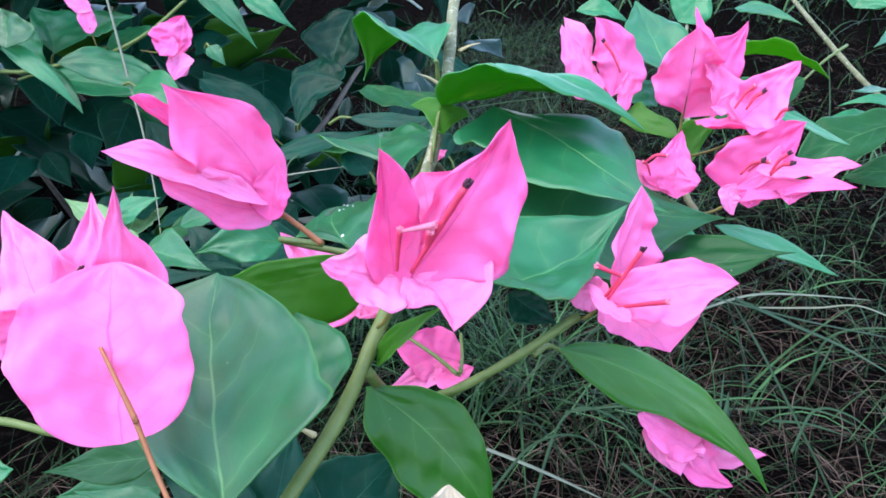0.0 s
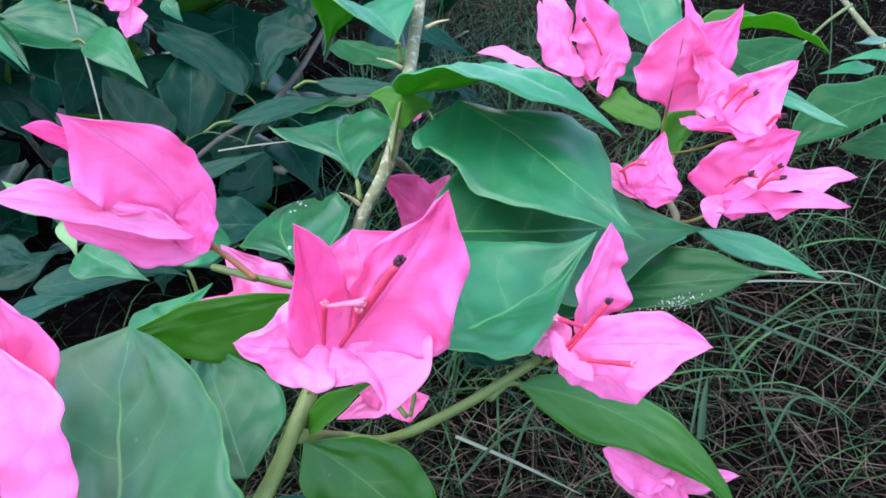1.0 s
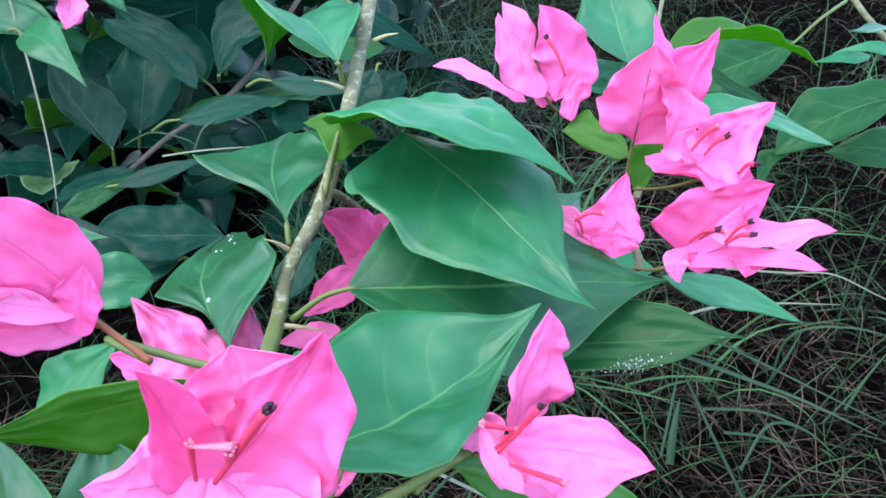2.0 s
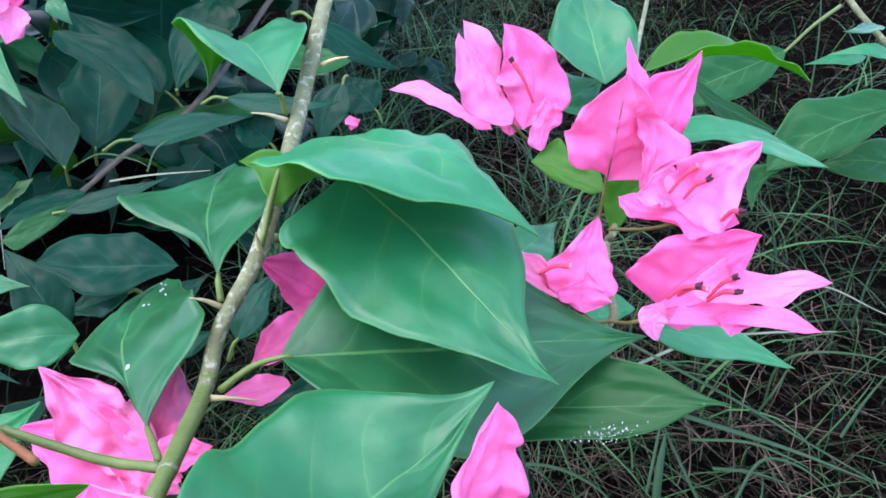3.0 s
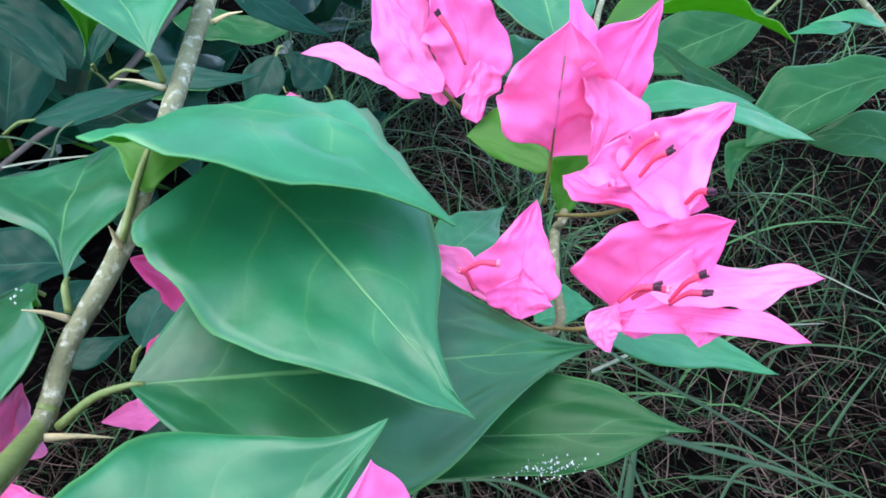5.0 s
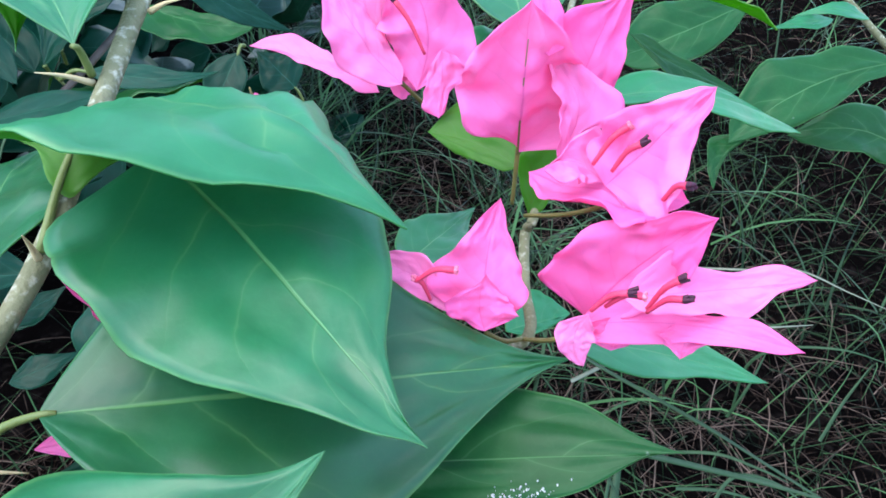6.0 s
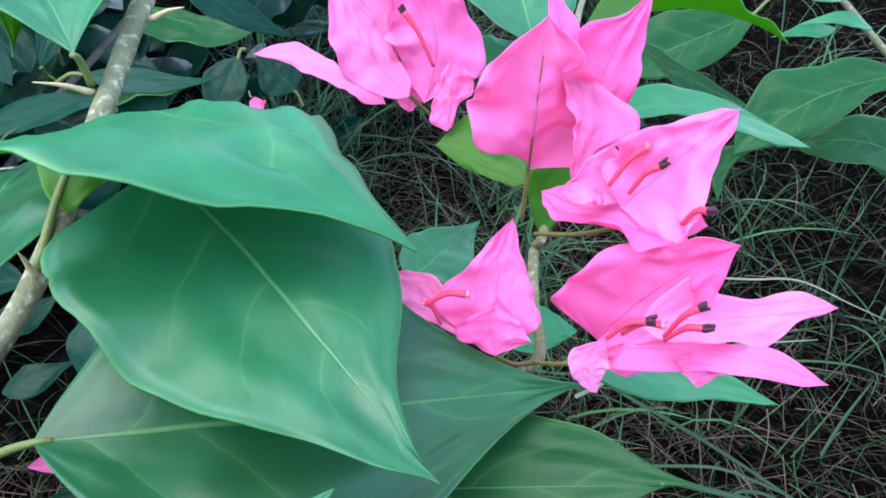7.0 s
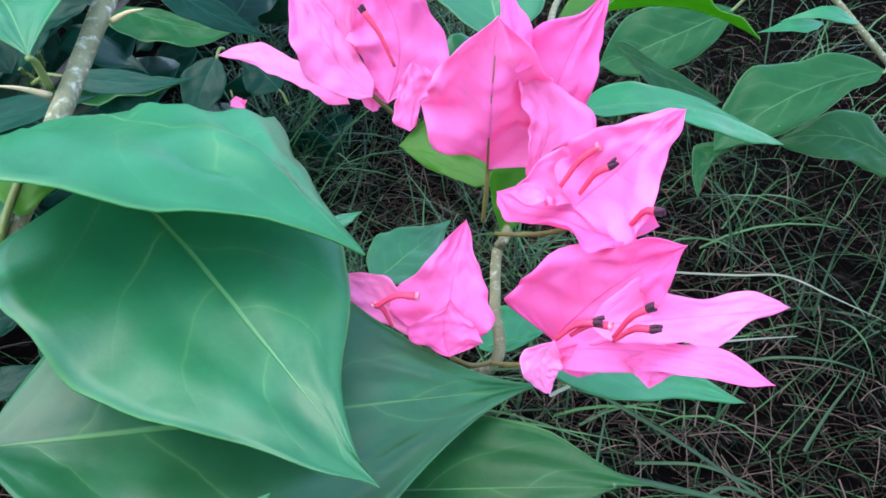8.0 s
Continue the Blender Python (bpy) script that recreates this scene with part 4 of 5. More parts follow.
# leaves of the right-hand branch
leaf(right, (0.1171, 0.3948, 0.3366), (0.1122, 0.4616, 0.3635), (0.0186, 0.0186), (-0.02, -0.61, 0.80), acum=0.6)
leaf(right, (0.1077, 0.3376, 0.3202), (0.0840, 0.3529, 0.3237), (0.0051, 0.0105), (-0.254, -0.576, 0.777), sick=0.075, left=(0.65, 0.88, 1.0, 0.94, 0.71, 0.29), right=(0.26, 0.57, 0.54, 0.69, 1.0, 0.4), mat=LEAF_OLIVE)
leaf(right, (0.1102, 0.3315, 0.3093), (0.1243, 0.3363, 0.3313), (0.0093, 0.0036), (-0.272, -0.888, 0.371), sick=-0.050, left=(0.19, 0.65, 1.0, 0.9, 0.35, 0.13), right=(0.83, 1.0, 1.0, 0.92, 0.92, 0.42), mat=LEAF_OLIVE)
leaf(right, (0.1347, 0.4067, 0.3370), (0.2150, 0.4250, 0.3260), (0.0159, 0.0168), (0.00, -0.10, 1.00), bend=0.12, fold=(10, 38), wave=0.12, mat=LEAF_OLIVE)
leaf(right, (0.2515, 0.5315, 0.3023), (0.1818, 0.5106, 0.2823), (0.0153, 0.0186), (0.008, -0.705, 0.709), sick=-0.015, left=(0.33, 0.75, 0.92, 1.0, 0.82, 0.51), right=(0.27, 0.56, 0.82, 1.0, 0.79, 0.34), mat=LEAF_OLD, stalk=(0.2898, 0.5600, 0.3191))
leaf(right, (0.1694, 0.4521, 0.3154), (0.2119, 0.4367, 0.2965), (0.0045, 0.0075), (0.155, -0.566, 0.810), sick=0.065, left=(0.93, 0.93, 1.0, 1.0, 0.67, 0.33), right=(0.16, 0.48, 1.0, 0.92, 0.72, 0.44), mat=LEAF_OLD)
leaf(right, (0.1384, 0.3698, 0.3252), (0.2253, 0.4074, 0.2928), (0.0090, 0.0093), (0.419, -0.206, 0.884), bend=0.04, sick=-0.065, fold=(6, -14), left=(0.63, 1.0, 0.77, 0.37, 0.03, 0.03), right=(0.35, 0.35, 0.61, 1.0, 0.77, 0.35))
leaf(side_branch, (0.3293, 0.5153, 0.2760), (0.2368, 0.4865, 0.2477), (0.0141, 0.0225), (-0.126, -0.461, 0.878), bend=0.05, sick=0.060, fold=(-6, 14), left=(0.4, 0.57, 0.98, 1.0, 0.77, 0.34), right=(0.32, 0.6, 0.72, 1.0, 0.69, 0.36), stalk=(0.3590, 0.5539, 0.2808), mat=LEAF_OLD)
leaf(side_branch, (0.2511, 0.4951, 0.2463), (0.2322, 0.4808, 0.2250), (0.0015, 0.0108), (-0.163, -0.745, 0.646), sick=0.165, fold=(4, 4), left=(0.6, 0.8, 0.8, 1.0, 1.0, 0.6), right=(0.19, 0.69, 1.0, 0.58, 0.31, 0.11), mat=LEAF_OLD)
leaf(side_branch, (0.3594, 0.5137, 0.2181), (0.2875, 0.5256, 0.2313), (0.0144, 0.0165), (0.017, -0.695, 0.719), sick=0.105, fold=(4, 4), left=(0.62, 0.88, 0.96, 1.0, 0.88, 0.46), right=(0.27, 0.62, 1.0, 0.89, 0.47, 0.15), mat=LEAF_OLD, stalk=(0.4462, 0.5844, 0.1949))
leaf(right, (0.1155, 0.2973, 0.2933), (0.1814, 0.3115, 0.2612), (0.0066, 0.0075), (0.466, -0.468, 0.751), sick=-0.030, fold=(8, 4), left=(0.27, 0.68, 1.0, 0.91, 0.5, 0.14), right=(0.44, 0.96, 1.0, 0.64, 0.4, 0.2))
leaf(right, (0.0757, 0.3399, 0.2865), (0.1011, 0.3780, 0.2824), (0.0106, 0.0106), (-0.05, -0.51, 0.86))
leaf(right, (0.1061, 0.3291, 0.2694), (0.1279, 0.3399, 0.2661), (0.0119, 0.0034), (-0.05, -0.51, 0.86), acum=0.2)
leaf(right, (0.1022, 0.4178, 0.3164), (0.1259, 0.4337, 0.3229), (0.0121, 0.0121), (-0.02, -0.61, 0.80))
leaf(right, (0.0556, 0.4127, 0.2570), (0.0690, 0.4325, 0.2517), (0.004, 0.004), (-0.04, -0.38, 0.92))
stem(right, [(-0.0051, 0.3016, 0.3196), (-0.0015, 0.3160, 0.3142), (0.0160, 0.3381, 0.2851), (0.0563, 0.3206, 0.2787), (0.0829, 0.2995, 0.2843), (0.1040, 0.2918, 0.2986), (0.1067, 0.3104, 0.3011), (0.1091, 0.3275, 0.3050), (0.1119, 0.3306, 0.3097), (0.1215, 0.3659, 0.3122), (0.1449, 0.4569, 0.3222), (0.1641, 0.5248, 0.3160), (0.2100, 0.6798, 0.3143)], 0.0016, 0.0013)
# branch beyond
stem(side_branch, [(0.8600, 0.9500, 0.0000), (0.6301, 0.8092, 0.0760), (0.5455, 0.8139, 0.1507), (0.4892, 0.8391, 0.2033), (0.4646, 0.8694, 0.2292), (0.4434, 0.9459, 0.2696), (0.4228, 1.0550, 0.3223), (0.4028, 1.1974, 0.3884)], 0.0038, 0.0024)
leaf(side_branch, (0.4451, 0.7821, 0.2069), (0.3795, 0.7596, 0.2069), (0.008, 0.008), (-0.02, -0.32, 0.95))
leaf(side_branch, (0.4592, 0.7977, 0.2302), (0.4031, 0.7562, 0.2383), (0.0089, 0.0089), (-0.02, -0.32, 0.95))
leaf(side_branch, (0.4144, 0.6846, 0.2403), (0.3578, 0.6867, 0.2412), (0.007, 0.007), (-0.02, -0.32, 0.95))
leaf(side_branch, (0.3960, 0.7710, 0.3149), (0.4289, 0.7882, 0.3516), (0.0272, 0.0272), (0.01, -0.54, 0.84))
leaf(side_branch, (0.2631, 0.7192, 0.3230), (0.3009, 0.6614, 0.3170), (0.0088, 0.0088), (0.01, -0.54, 0.84))
leaf(side_branch, (0.1821, 0.6110, 0.3280), (0.2084, 0.6239, 0.3554), (0.0174, 0.0174), (0.01, -0.54, 0.84))
leaf(side_branch, (0.1039, 0.6147, 0.3365), (0.1451, 0.6101, 0.3263), (0.0109, 0.0109), (0.01, -0.54, 0.84))
leaf(side_branch, (0.4101, 0.7095, 0.3012), (0.3596, 0.6534, 0.2995), (0.0073, 0.0073), (0.01, -0.54, 0.84))
# outer leaves of the shrub, most with its shade put into their green
leaf(shrub, (-0.1656, 0.5531, 0.2242), (-0.1748, 0.6255, 0.2738), (0.0234, 0.0243), (0.193, -0.538, 0.820), bend=0.04, sick=0.015, fold=(14, 4), left=(0.37, 0.77, 1.0, 0.81, 0.41, 0.15), right=(0.41, 0.81, 1.0, 0.78, 0.33, 0.12), mat=LEAF_SHADED, stalk=(-0.1762, 0.5723, 0.2031))
leaf(shrub, (-0.1773, 0.5325, 0.2215), (-0.2261, 0.5738, 0.2642), (0.0105, 0.0246), (-0.073, -0.758, 0.648), bend=0.04, fold=(4, 14), left=(0.14, 0.37, 0.74, 1.0, 0.89, 0.4), right=(0.87, 1.0, 0.98, 0.77, 0.5, 0.23), mat=LEAF_SHADED, stalk=(-0.1854, 0.5467, 0.2014))
leaf(shrub, (-0.1293, 0.5884, 0.2483), (-0.1922, 0.6211, 0.2917), (0.0201, 0.0150), (0.319, -0.476, 0.820), bend=0.04, sick=0.040, fold=(10, 10), left=(0.27, 0.4, 0.42, 1.0, 0.85, 0.33), right=(0.66, 1.0, 0.96, 0.78, 0.48, 0.18), mat=LEAF_SHADED)
leaf(shrub, (-0.1078, 0.5801, 0.2632), (-0.0973, 0.6313, 0.3000), (0.0189, 0.0246), (0.003, -0.584, 0.812), bend=0.04, sick=0.030, fold=(10, 10), left=(0.19, 0.54, 0.83, 1.0, 0.67, 0.29), right=(0.04, 0.22, 0.76, 1.0, 0.8, 0.3), mat=LEAF_SHADED, stalk=(-0.1140, 0.5963, 0.2497))
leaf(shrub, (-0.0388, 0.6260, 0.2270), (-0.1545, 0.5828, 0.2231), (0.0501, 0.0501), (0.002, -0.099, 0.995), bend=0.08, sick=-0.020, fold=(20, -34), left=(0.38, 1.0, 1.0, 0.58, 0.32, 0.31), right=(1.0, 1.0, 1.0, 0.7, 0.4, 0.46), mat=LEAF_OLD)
leaf(shrub, (-0.0810, 0.4306, 0.2212), (-0.1443, 0.4147, 0.2335), (0.0177, 0.0180), (0.263, -0.351, 0.899), bend=0.04, sick=-0.020, fold=(8, 12), left=(0.22, 0.56, 0.97, 1.0, 0.54, 0.19), right=(0.4, 0.85, 1.0, 0.98, 0.87, 0.45), mat=LEAF_SHADED)
leaf(shrub, (-0.1480, 0.4918, 0.2289), (-0.1839, 0.4565, 0.2259), (0.0066, 0.0105), (0.057, -0.144, 0.988), bend=0.04, sick=0.035, fold=(10, 10), left=(0.68, 1.0, 0.55, 0.41, 0.41, 0.45), right=(0.31, 0.86, 1.0, 0.97, 0.71, 0.26), mat=LEAF_SHADED)
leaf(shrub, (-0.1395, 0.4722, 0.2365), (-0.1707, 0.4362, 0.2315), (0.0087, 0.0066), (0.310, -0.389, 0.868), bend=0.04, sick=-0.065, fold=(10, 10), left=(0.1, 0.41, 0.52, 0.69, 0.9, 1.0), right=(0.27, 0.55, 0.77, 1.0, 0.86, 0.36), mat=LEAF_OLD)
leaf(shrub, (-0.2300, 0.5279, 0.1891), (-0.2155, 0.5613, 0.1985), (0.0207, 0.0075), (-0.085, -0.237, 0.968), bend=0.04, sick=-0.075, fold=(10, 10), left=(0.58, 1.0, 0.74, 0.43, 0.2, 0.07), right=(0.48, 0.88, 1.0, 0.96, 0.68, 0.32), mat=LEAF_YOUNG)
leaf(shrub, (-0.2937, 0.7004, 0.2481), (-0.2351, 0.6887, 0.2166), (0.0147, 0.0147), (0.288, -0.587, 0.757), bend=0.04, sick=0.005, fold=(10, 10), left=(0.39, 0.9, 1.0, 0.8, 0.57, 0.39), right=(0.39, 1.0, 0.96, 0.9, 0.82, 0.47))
leaf(shrub, (-0.2580, 0.5333, 0.2113), (-0.2197, 0.5522, 0.2036), (0.0114, 0.0171), (0.319, -0.274, 0.907), bend=0.04, sick=0.050, fold=(10, 10), left=(0.55, 0.74, 0.92, 1.0, 0.61, 0.29), right=(0.96, 0.98, 1.0, 0.93, 0.75, 0.33), mat=LEAF_SHADED)
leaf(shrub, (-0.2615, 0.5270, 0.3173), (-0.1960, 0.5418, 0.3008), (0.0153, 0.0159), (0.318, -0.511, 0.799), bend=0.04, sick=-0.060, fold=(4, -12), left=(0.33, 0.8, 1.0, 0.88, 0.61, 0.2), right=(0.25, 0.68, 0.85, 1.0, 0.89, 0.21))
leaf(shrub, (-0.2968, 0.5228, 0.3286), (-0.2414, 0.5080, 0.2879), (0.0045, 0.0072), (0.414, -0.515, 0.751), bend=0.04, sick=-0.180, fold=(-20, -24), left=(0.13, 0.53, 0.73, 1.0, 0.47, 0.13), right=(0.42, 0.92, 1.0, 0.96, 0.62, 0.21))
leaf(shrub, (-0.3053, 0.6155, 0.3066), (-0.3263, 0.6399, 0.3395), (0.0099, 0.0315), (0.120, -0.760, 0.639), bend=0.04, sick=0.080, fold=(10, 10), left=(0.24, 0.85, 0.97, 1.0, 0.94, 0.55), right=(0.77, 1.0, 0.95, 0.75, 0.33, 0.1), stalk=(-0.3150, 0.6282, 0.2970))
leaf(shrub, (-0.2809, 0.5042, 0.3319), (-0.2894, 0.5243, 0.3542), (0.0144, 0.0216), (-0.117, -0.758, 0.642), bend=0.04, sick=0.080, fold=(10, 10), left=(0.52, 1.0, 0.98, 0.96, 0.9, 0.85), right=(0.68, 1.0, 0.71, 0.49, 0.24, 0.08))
leaf(shrub, (-0.0745, 0.6732, 0.3294), (-0.0900, 0.6310, 0.2869), (0.0207, 0.0285), (-0.018, -0.706, 0.708), bend=0.04, sick=0.070, fold=(10, 10), left=(0.22, 0.55, 0.81, 1.0, 0.88, 0.51), right=(0.4, 0.71, 0.88, 1.0, 0.45, 0.09), mat=LEAF_SHADED)
leaf(shrub, (-0.1066, 0.5516, 0.2658), (-0.0751, 0.5835, 0.2899), (0.0216, 0.0108), (-0.118, -0.522, 0.845), bend=0.04, sick=-0.245, fold=(10, 10), left=(0.06, 0.24, 0.61, 1.0, 0.71, 0.35), right=(0.69, 1.0, 1.0, 1.0, 0.89, 0.53), mat=LEAF_SHADED, stalk=(-0.1101, 0.5634, 0.2580))
leaf(shrub, (-0.1786, 0.5659, 0.2972), (-0.1190, 0.5436, 0.2597), (0.0138, 0.0105), (0.245, -0.612, 0.752), bend=0.04, sick=-0.060, fold=(10, 10), left=(0.24, 0.65, 0.91, 1.0, 0.8, 0.39), right=(0.83, 1.0, 0.94, 0.71, 0.49, 0.29), mat=LEAF_SHADED)
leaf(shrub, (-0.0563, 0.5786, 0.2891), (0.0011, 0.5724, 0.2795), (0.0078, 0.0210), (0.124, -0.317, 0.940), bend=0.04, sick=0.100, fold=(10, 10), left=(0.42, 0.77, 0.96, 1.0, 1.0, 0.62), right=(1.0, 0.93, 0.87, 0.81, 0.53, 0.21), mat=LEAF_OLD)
leaf(shrub, (-0.1397, 0.6312, 0.2297), (-0.2357, 0.7152, 0.2606), (0.025, 0.025), (-0.02, -0.53, 0.85), mat=LEAF_SHADED, acum=0.6, stalk=(-0.127, 0.6273, 0.2139))
leaf(shrub, (-0.1182, 0.4944, 0.2608), (-0.0428, 0.4830, 0.2823), (0.0089, 0.0089), (-0.02, -0.53, 0.85), mat=LEAF_SHADED, acum=0.6, stalk=(-0.1349, 0.4964, 0.2523))
leaf(shrub, (-0.0602, 0.4878, 0.2888), (0.0022, 0.4672, 0.2963), (0.0057, 0.0057), (-0.02, -0.53, 0.85), mat=LEAF_SHADED, acum=0.6, stalk=(-0.074, 0.4918, 0.2835))
leaf(shrub, (-0.1151, 0.3734, 0.2254), (-0.1436, 0.3947, 0.2555), (0.0123, 0.0123), (-0.02, -0.53, 0.85), mat=LEAF_SHADED, acum=0.6, stalk=(-0.1122, 0.372, 0.2128))
leaf(shrub, (-0.1455, 0.4554, 0.2380), (-0.0899, 0.4646, 0.2535), (0.0058, 0.0058), (-0.02, -0.53, 0.85), mat=LEAF_SHADED, acum=0.6, stalk=(-0.1597, 0.4568, 0.2288))
leaf(shrub, (-0.0092, 0.4709, 0.3370), (0.0332, 0.4755, 0.3098), (0.0075, 0.0075), (-0.02, -0.53, 0.85), mat=LEAF_SHADED, acum=0.6, stalk=(-0.0189, 0.4781, 0.3365))
leaf(shrub, (-0.0361, 0.3626, 0.2302), (-0.0198, 0.3873, 0.2493), (0.0102, 0.0102), (-0.02, -0.53, 0.85), mat=LEAF_SHADED, acum=0.6, stalk=(-0.0414, 0.3621, 0.2187))
leaf(shrub, (-0.1021, 0.4150, 0.2159), (-0.1351, 0.4087, 0.2054), (0.0105, 0.0105), (-0.02, -0.53, 0.85), mat=LEAF_SHADED, acum=0.6, stalk=(-0.0977, 0.4192, 0.2116))
leaf(shrub, (-0.1079, 0.2977, 0.2389), (-0.0869, 0.3073, 0.2537), (0.0078, 0.0078), (-0.02, -0.53, 0.85), mat=LEAF_SHADED, acum=0.6, stalk=(-0.1157, 0.2985, 0.2291))
leaf(shrub, (-0.0036, 0.5387, 0.2767), (-0.0164, 0.5168, 0.2442), (0.0114, 0.0114), (-0.02, -0.53, 0.85), mat=LEAF_SHADED, acum=0.6, stalk=(-0.0016, 0.5466, 0.2778))
leaf(shrub, (0.0057, 0.6687, 0.2015), (-0.0206, 0.6838, 0.2226), (0.0174, 0.0174), (-0.02, -0.53, 0.85), mat=LEAF_SHADED, acum=0.6, stalk=(0.0106, 0.6683, 0.1904))
leaf(shrub, (-0.0562, 0.5645, 0.2238), (-0.0816, 0.5771, 0.2414), (0.0145, 0.0145), (-0.02, -0.53, 0.85), mat=LEAF_SHADED, acum=0.6, stalk=(-0.0522, 0.5649, 0.2139))
leaf(shrub, (-0.3068, 0.5954, 0.2933), (-0.2089, 0.5900, 0.2836), (0.0176, 0.0176), (-0.00, -0.62, 0.79), acum=0.6, stalk=(-0.3299, 0.6006, 0.29))
leaf(shrub, (-0.2915, 0.5174, 0.3319), (-0.2350, 0.4943, 0.2907), (0.0064, 0.0064), (-0.00, -0.62, 0.79), acum=0.6, stalk=(-0.3065, 0.5263, 0.3359))
leaf(shrub, (-0.2052, 0.5137, 0.3041), (-0.1540, 0.4674, 0.2917), (0.0122, 0.0122), (-0.00, -0.62, 0.79), acum=0.6, stalk=(-0.2156, 0.5204, 0.3039))
leaf(shrub, (-0.2692, 0.6295, 0.3088), (-0.2278, 0.6375, 0.3241), (0.0152, 0.0152), (-0.00, -0.62, 0.79), acum=0.6, stalk=(-0.2803, 0.632, 0.3005))
leaf(shrub, (-0.1562, 0.5262, 0.3281), (-0.1446, 0.5199, 0.3162), (0.0058, 0.0058), (-0.00, -0.62, 0.79), acum=0.6, stalk=(-0.1605, 0.5319, 0.326))
leaf(shrub, (-0.3272, 0.5985, 0.3042), (-0.3130, 0.6113, 0.3317), (0.0218, 0.0218), (0.01, -0.57, 0.82))
leaf(shrub, (-0.1399, 0.5682, 0.3564), (-0.1022, 0.5572, 0.3327), (0.0088, 0.0088), (0.01, -0.57, 0.82))
leaf(shrub, (-0.1757, 0.5716, 0.3639), (-0.1298, 0.5517, 0.3209), (0.0104, 0.0104), (0.01, -0.57, 0.82))
leaf(shrub, (-0.2748, 0.6076, 0.3236), (-0.2355, 0.6131, 0.3351), (0.0139, 0.0139), (0.01, -0.57, 0.82))
leaf(shrub, (-0.1248, 0.2929, 0.2864), (-0.0914, 0.2709, 0.2865), (0.0104, 0.0104), (0.01, -0.57, 0.82))
leaf(shrub, (-0.0694, 0.3030, 0.2840), (-0.1045, 0.2919, 0.2841), (0.0109, 0.0109), (0.01, -0.57, 0.82))
leaf(shrub, (-0.1619, 0.3497, 0.2665), (-0.1586, 0.3686, 0.2834), (0.0072, 0.0072), (0.01, -0.57, 0.82), mat=LEAF_YOUNG)
leaf(shrub, (-0.1590, 0.3429, 0.2756), (-0.1935, 0.3672, 0.2806), (0.0074, 0.0074), (0.01, -0.57, 0.82), mat=LEAF_YOUNG)
leaf(shrub, (-0.1583, 0.3463, 0.2711), (-0.1455, 0.3258, 0.2624), (0.0055, 0.0055), (0.01, -0.57, 0.82), mat=LEAF_YOUNG)
leaf(shrub, (-0.1646, 0.3527, 0.2730), (-0.1405, 0.3580, 0.2843), (0.0068, 0.0068), (0.01, -0.57, 0.82))
leaf(shrub, (-0.1205, 0.3245, 0.2832), (-0.0892, 0.3180, 0.2927), (0.0064, 0.0064), (0.01, -0.57, 0.82))
leaf(shrub, (-0.1621, 0.3151, 0.2539), (-0.0983, 0.3011, 0.2703), (0.0081, 0.0081), (-0.01, -0.48, 0.88), mat=LEAF_SHADED)
leaf(shrub, (-0.2018, 0.3527, 0.2579), (-0.1635, 0.3293, 0.2582), (0.0078, 0.0078), (-0.01, -0.48, 0.88), mat=LEAF_SHADED)
leaf(shrub, (-0.1094, 0.2931, 0.2762), (-0.0815, 0.2836, 0.2802), (0.0027, 0.0027), (-0.01, -0.48, 0.88), mat=LEAF_SHADED)
leaf(shrub, (-0.1600, 0.2826, 0.2580), (-0.1263, 0.2882, 0.2678), (0.0063, 0.0063), (-0.01, -0.48, 0.88), mat=LEAF_SHADED)
leaf(shrub, (-0.1571, 0.2594, 0.2581), (-0.1319, 0.2668, 0.2709), (0.0063, 0.0063), (-0.01, -0.48, 0.88), mat=LEAF_SHADED)
leaf(shrub, (-0.2164, 0.3662, 0.2217), (-0.1884, 0.3929, 0.2278), (0.0101, 0.0101), (-0.01, -0.48, 0.88), mat=LEAF_SHADED)
leaf(shrub, (-0.1731, 0.3881, 0.2200), (-0.1458, 0.3974, 0.2359), (0.0079, 0.0079), (-0.01, -0.48, 0.88), mat=LEAF_SHADED)
leaf(shrub, (-0.0832, 0.3971, 0.2200), (-0.0637, 0.4216, 0.2220), (0.0081, 0.0081), (-0.04, -0.41, 0.91), mat=LEAF_SHADED)
leaf(shrub, (-0.0794, 0.3842, 0.2023), (-0.0542, 0.3975, 0.2064), (0.0066, 0.0066), (-0.04, -0.41, 0.91), mat=LEAF_SHADED)
f = flower(shrub, (-0.1770, 0.5244, 0.3257), (-0.2193, 0.5706, 0.3173))
bract(f, (-0.1770, 0.5236, 0.3239), (-0.1730, 0.5343, 0.3470), (0.0190, 0.0083), (0.20, -0.84, 0.50), acum=0.3)
bract(f, (-0.1759, 0.5240, 0.3249), (-0.1778, 0.5102, 0.3088), (0.0114, 0.0068), (0.10, -0.86, 0.51), acum=0.3)
bract(f, (-0.1751, 0.5182, 0.3261), (-0.1926, 0.5218, 0.3337), (0.0075, 0.0075), (0.10, -0.86, 0.51))
f = flower(shrub, (-0.2478, 0.5581, 0.3356), (-0.2463, 0.5615, 0.3192))
bract(f, (-0.2470, 0.5565, 0.3319), (-0.2556, 0.5674, 0.3555), (0.0056, 0.0064), (0.20, -0.84, 0.50))
bract(f, (-0.2477, 0.5632, 0.3464), (-0.2675, 0.5674, 0.3556), (0.0056, 0.0064), (0.20, -0.84, 0.50))
f = flower(shrub, (-0.0062, 0.5739, 0.2396), (-0.0114, 0.5946, 0.2342))
bract(f, (-0.0069, 0.5729, 0.2381), (0.0020, 0.5610, 0.2386), (0.0036, 0.0036), (-0.02, -0.70, 0.71))
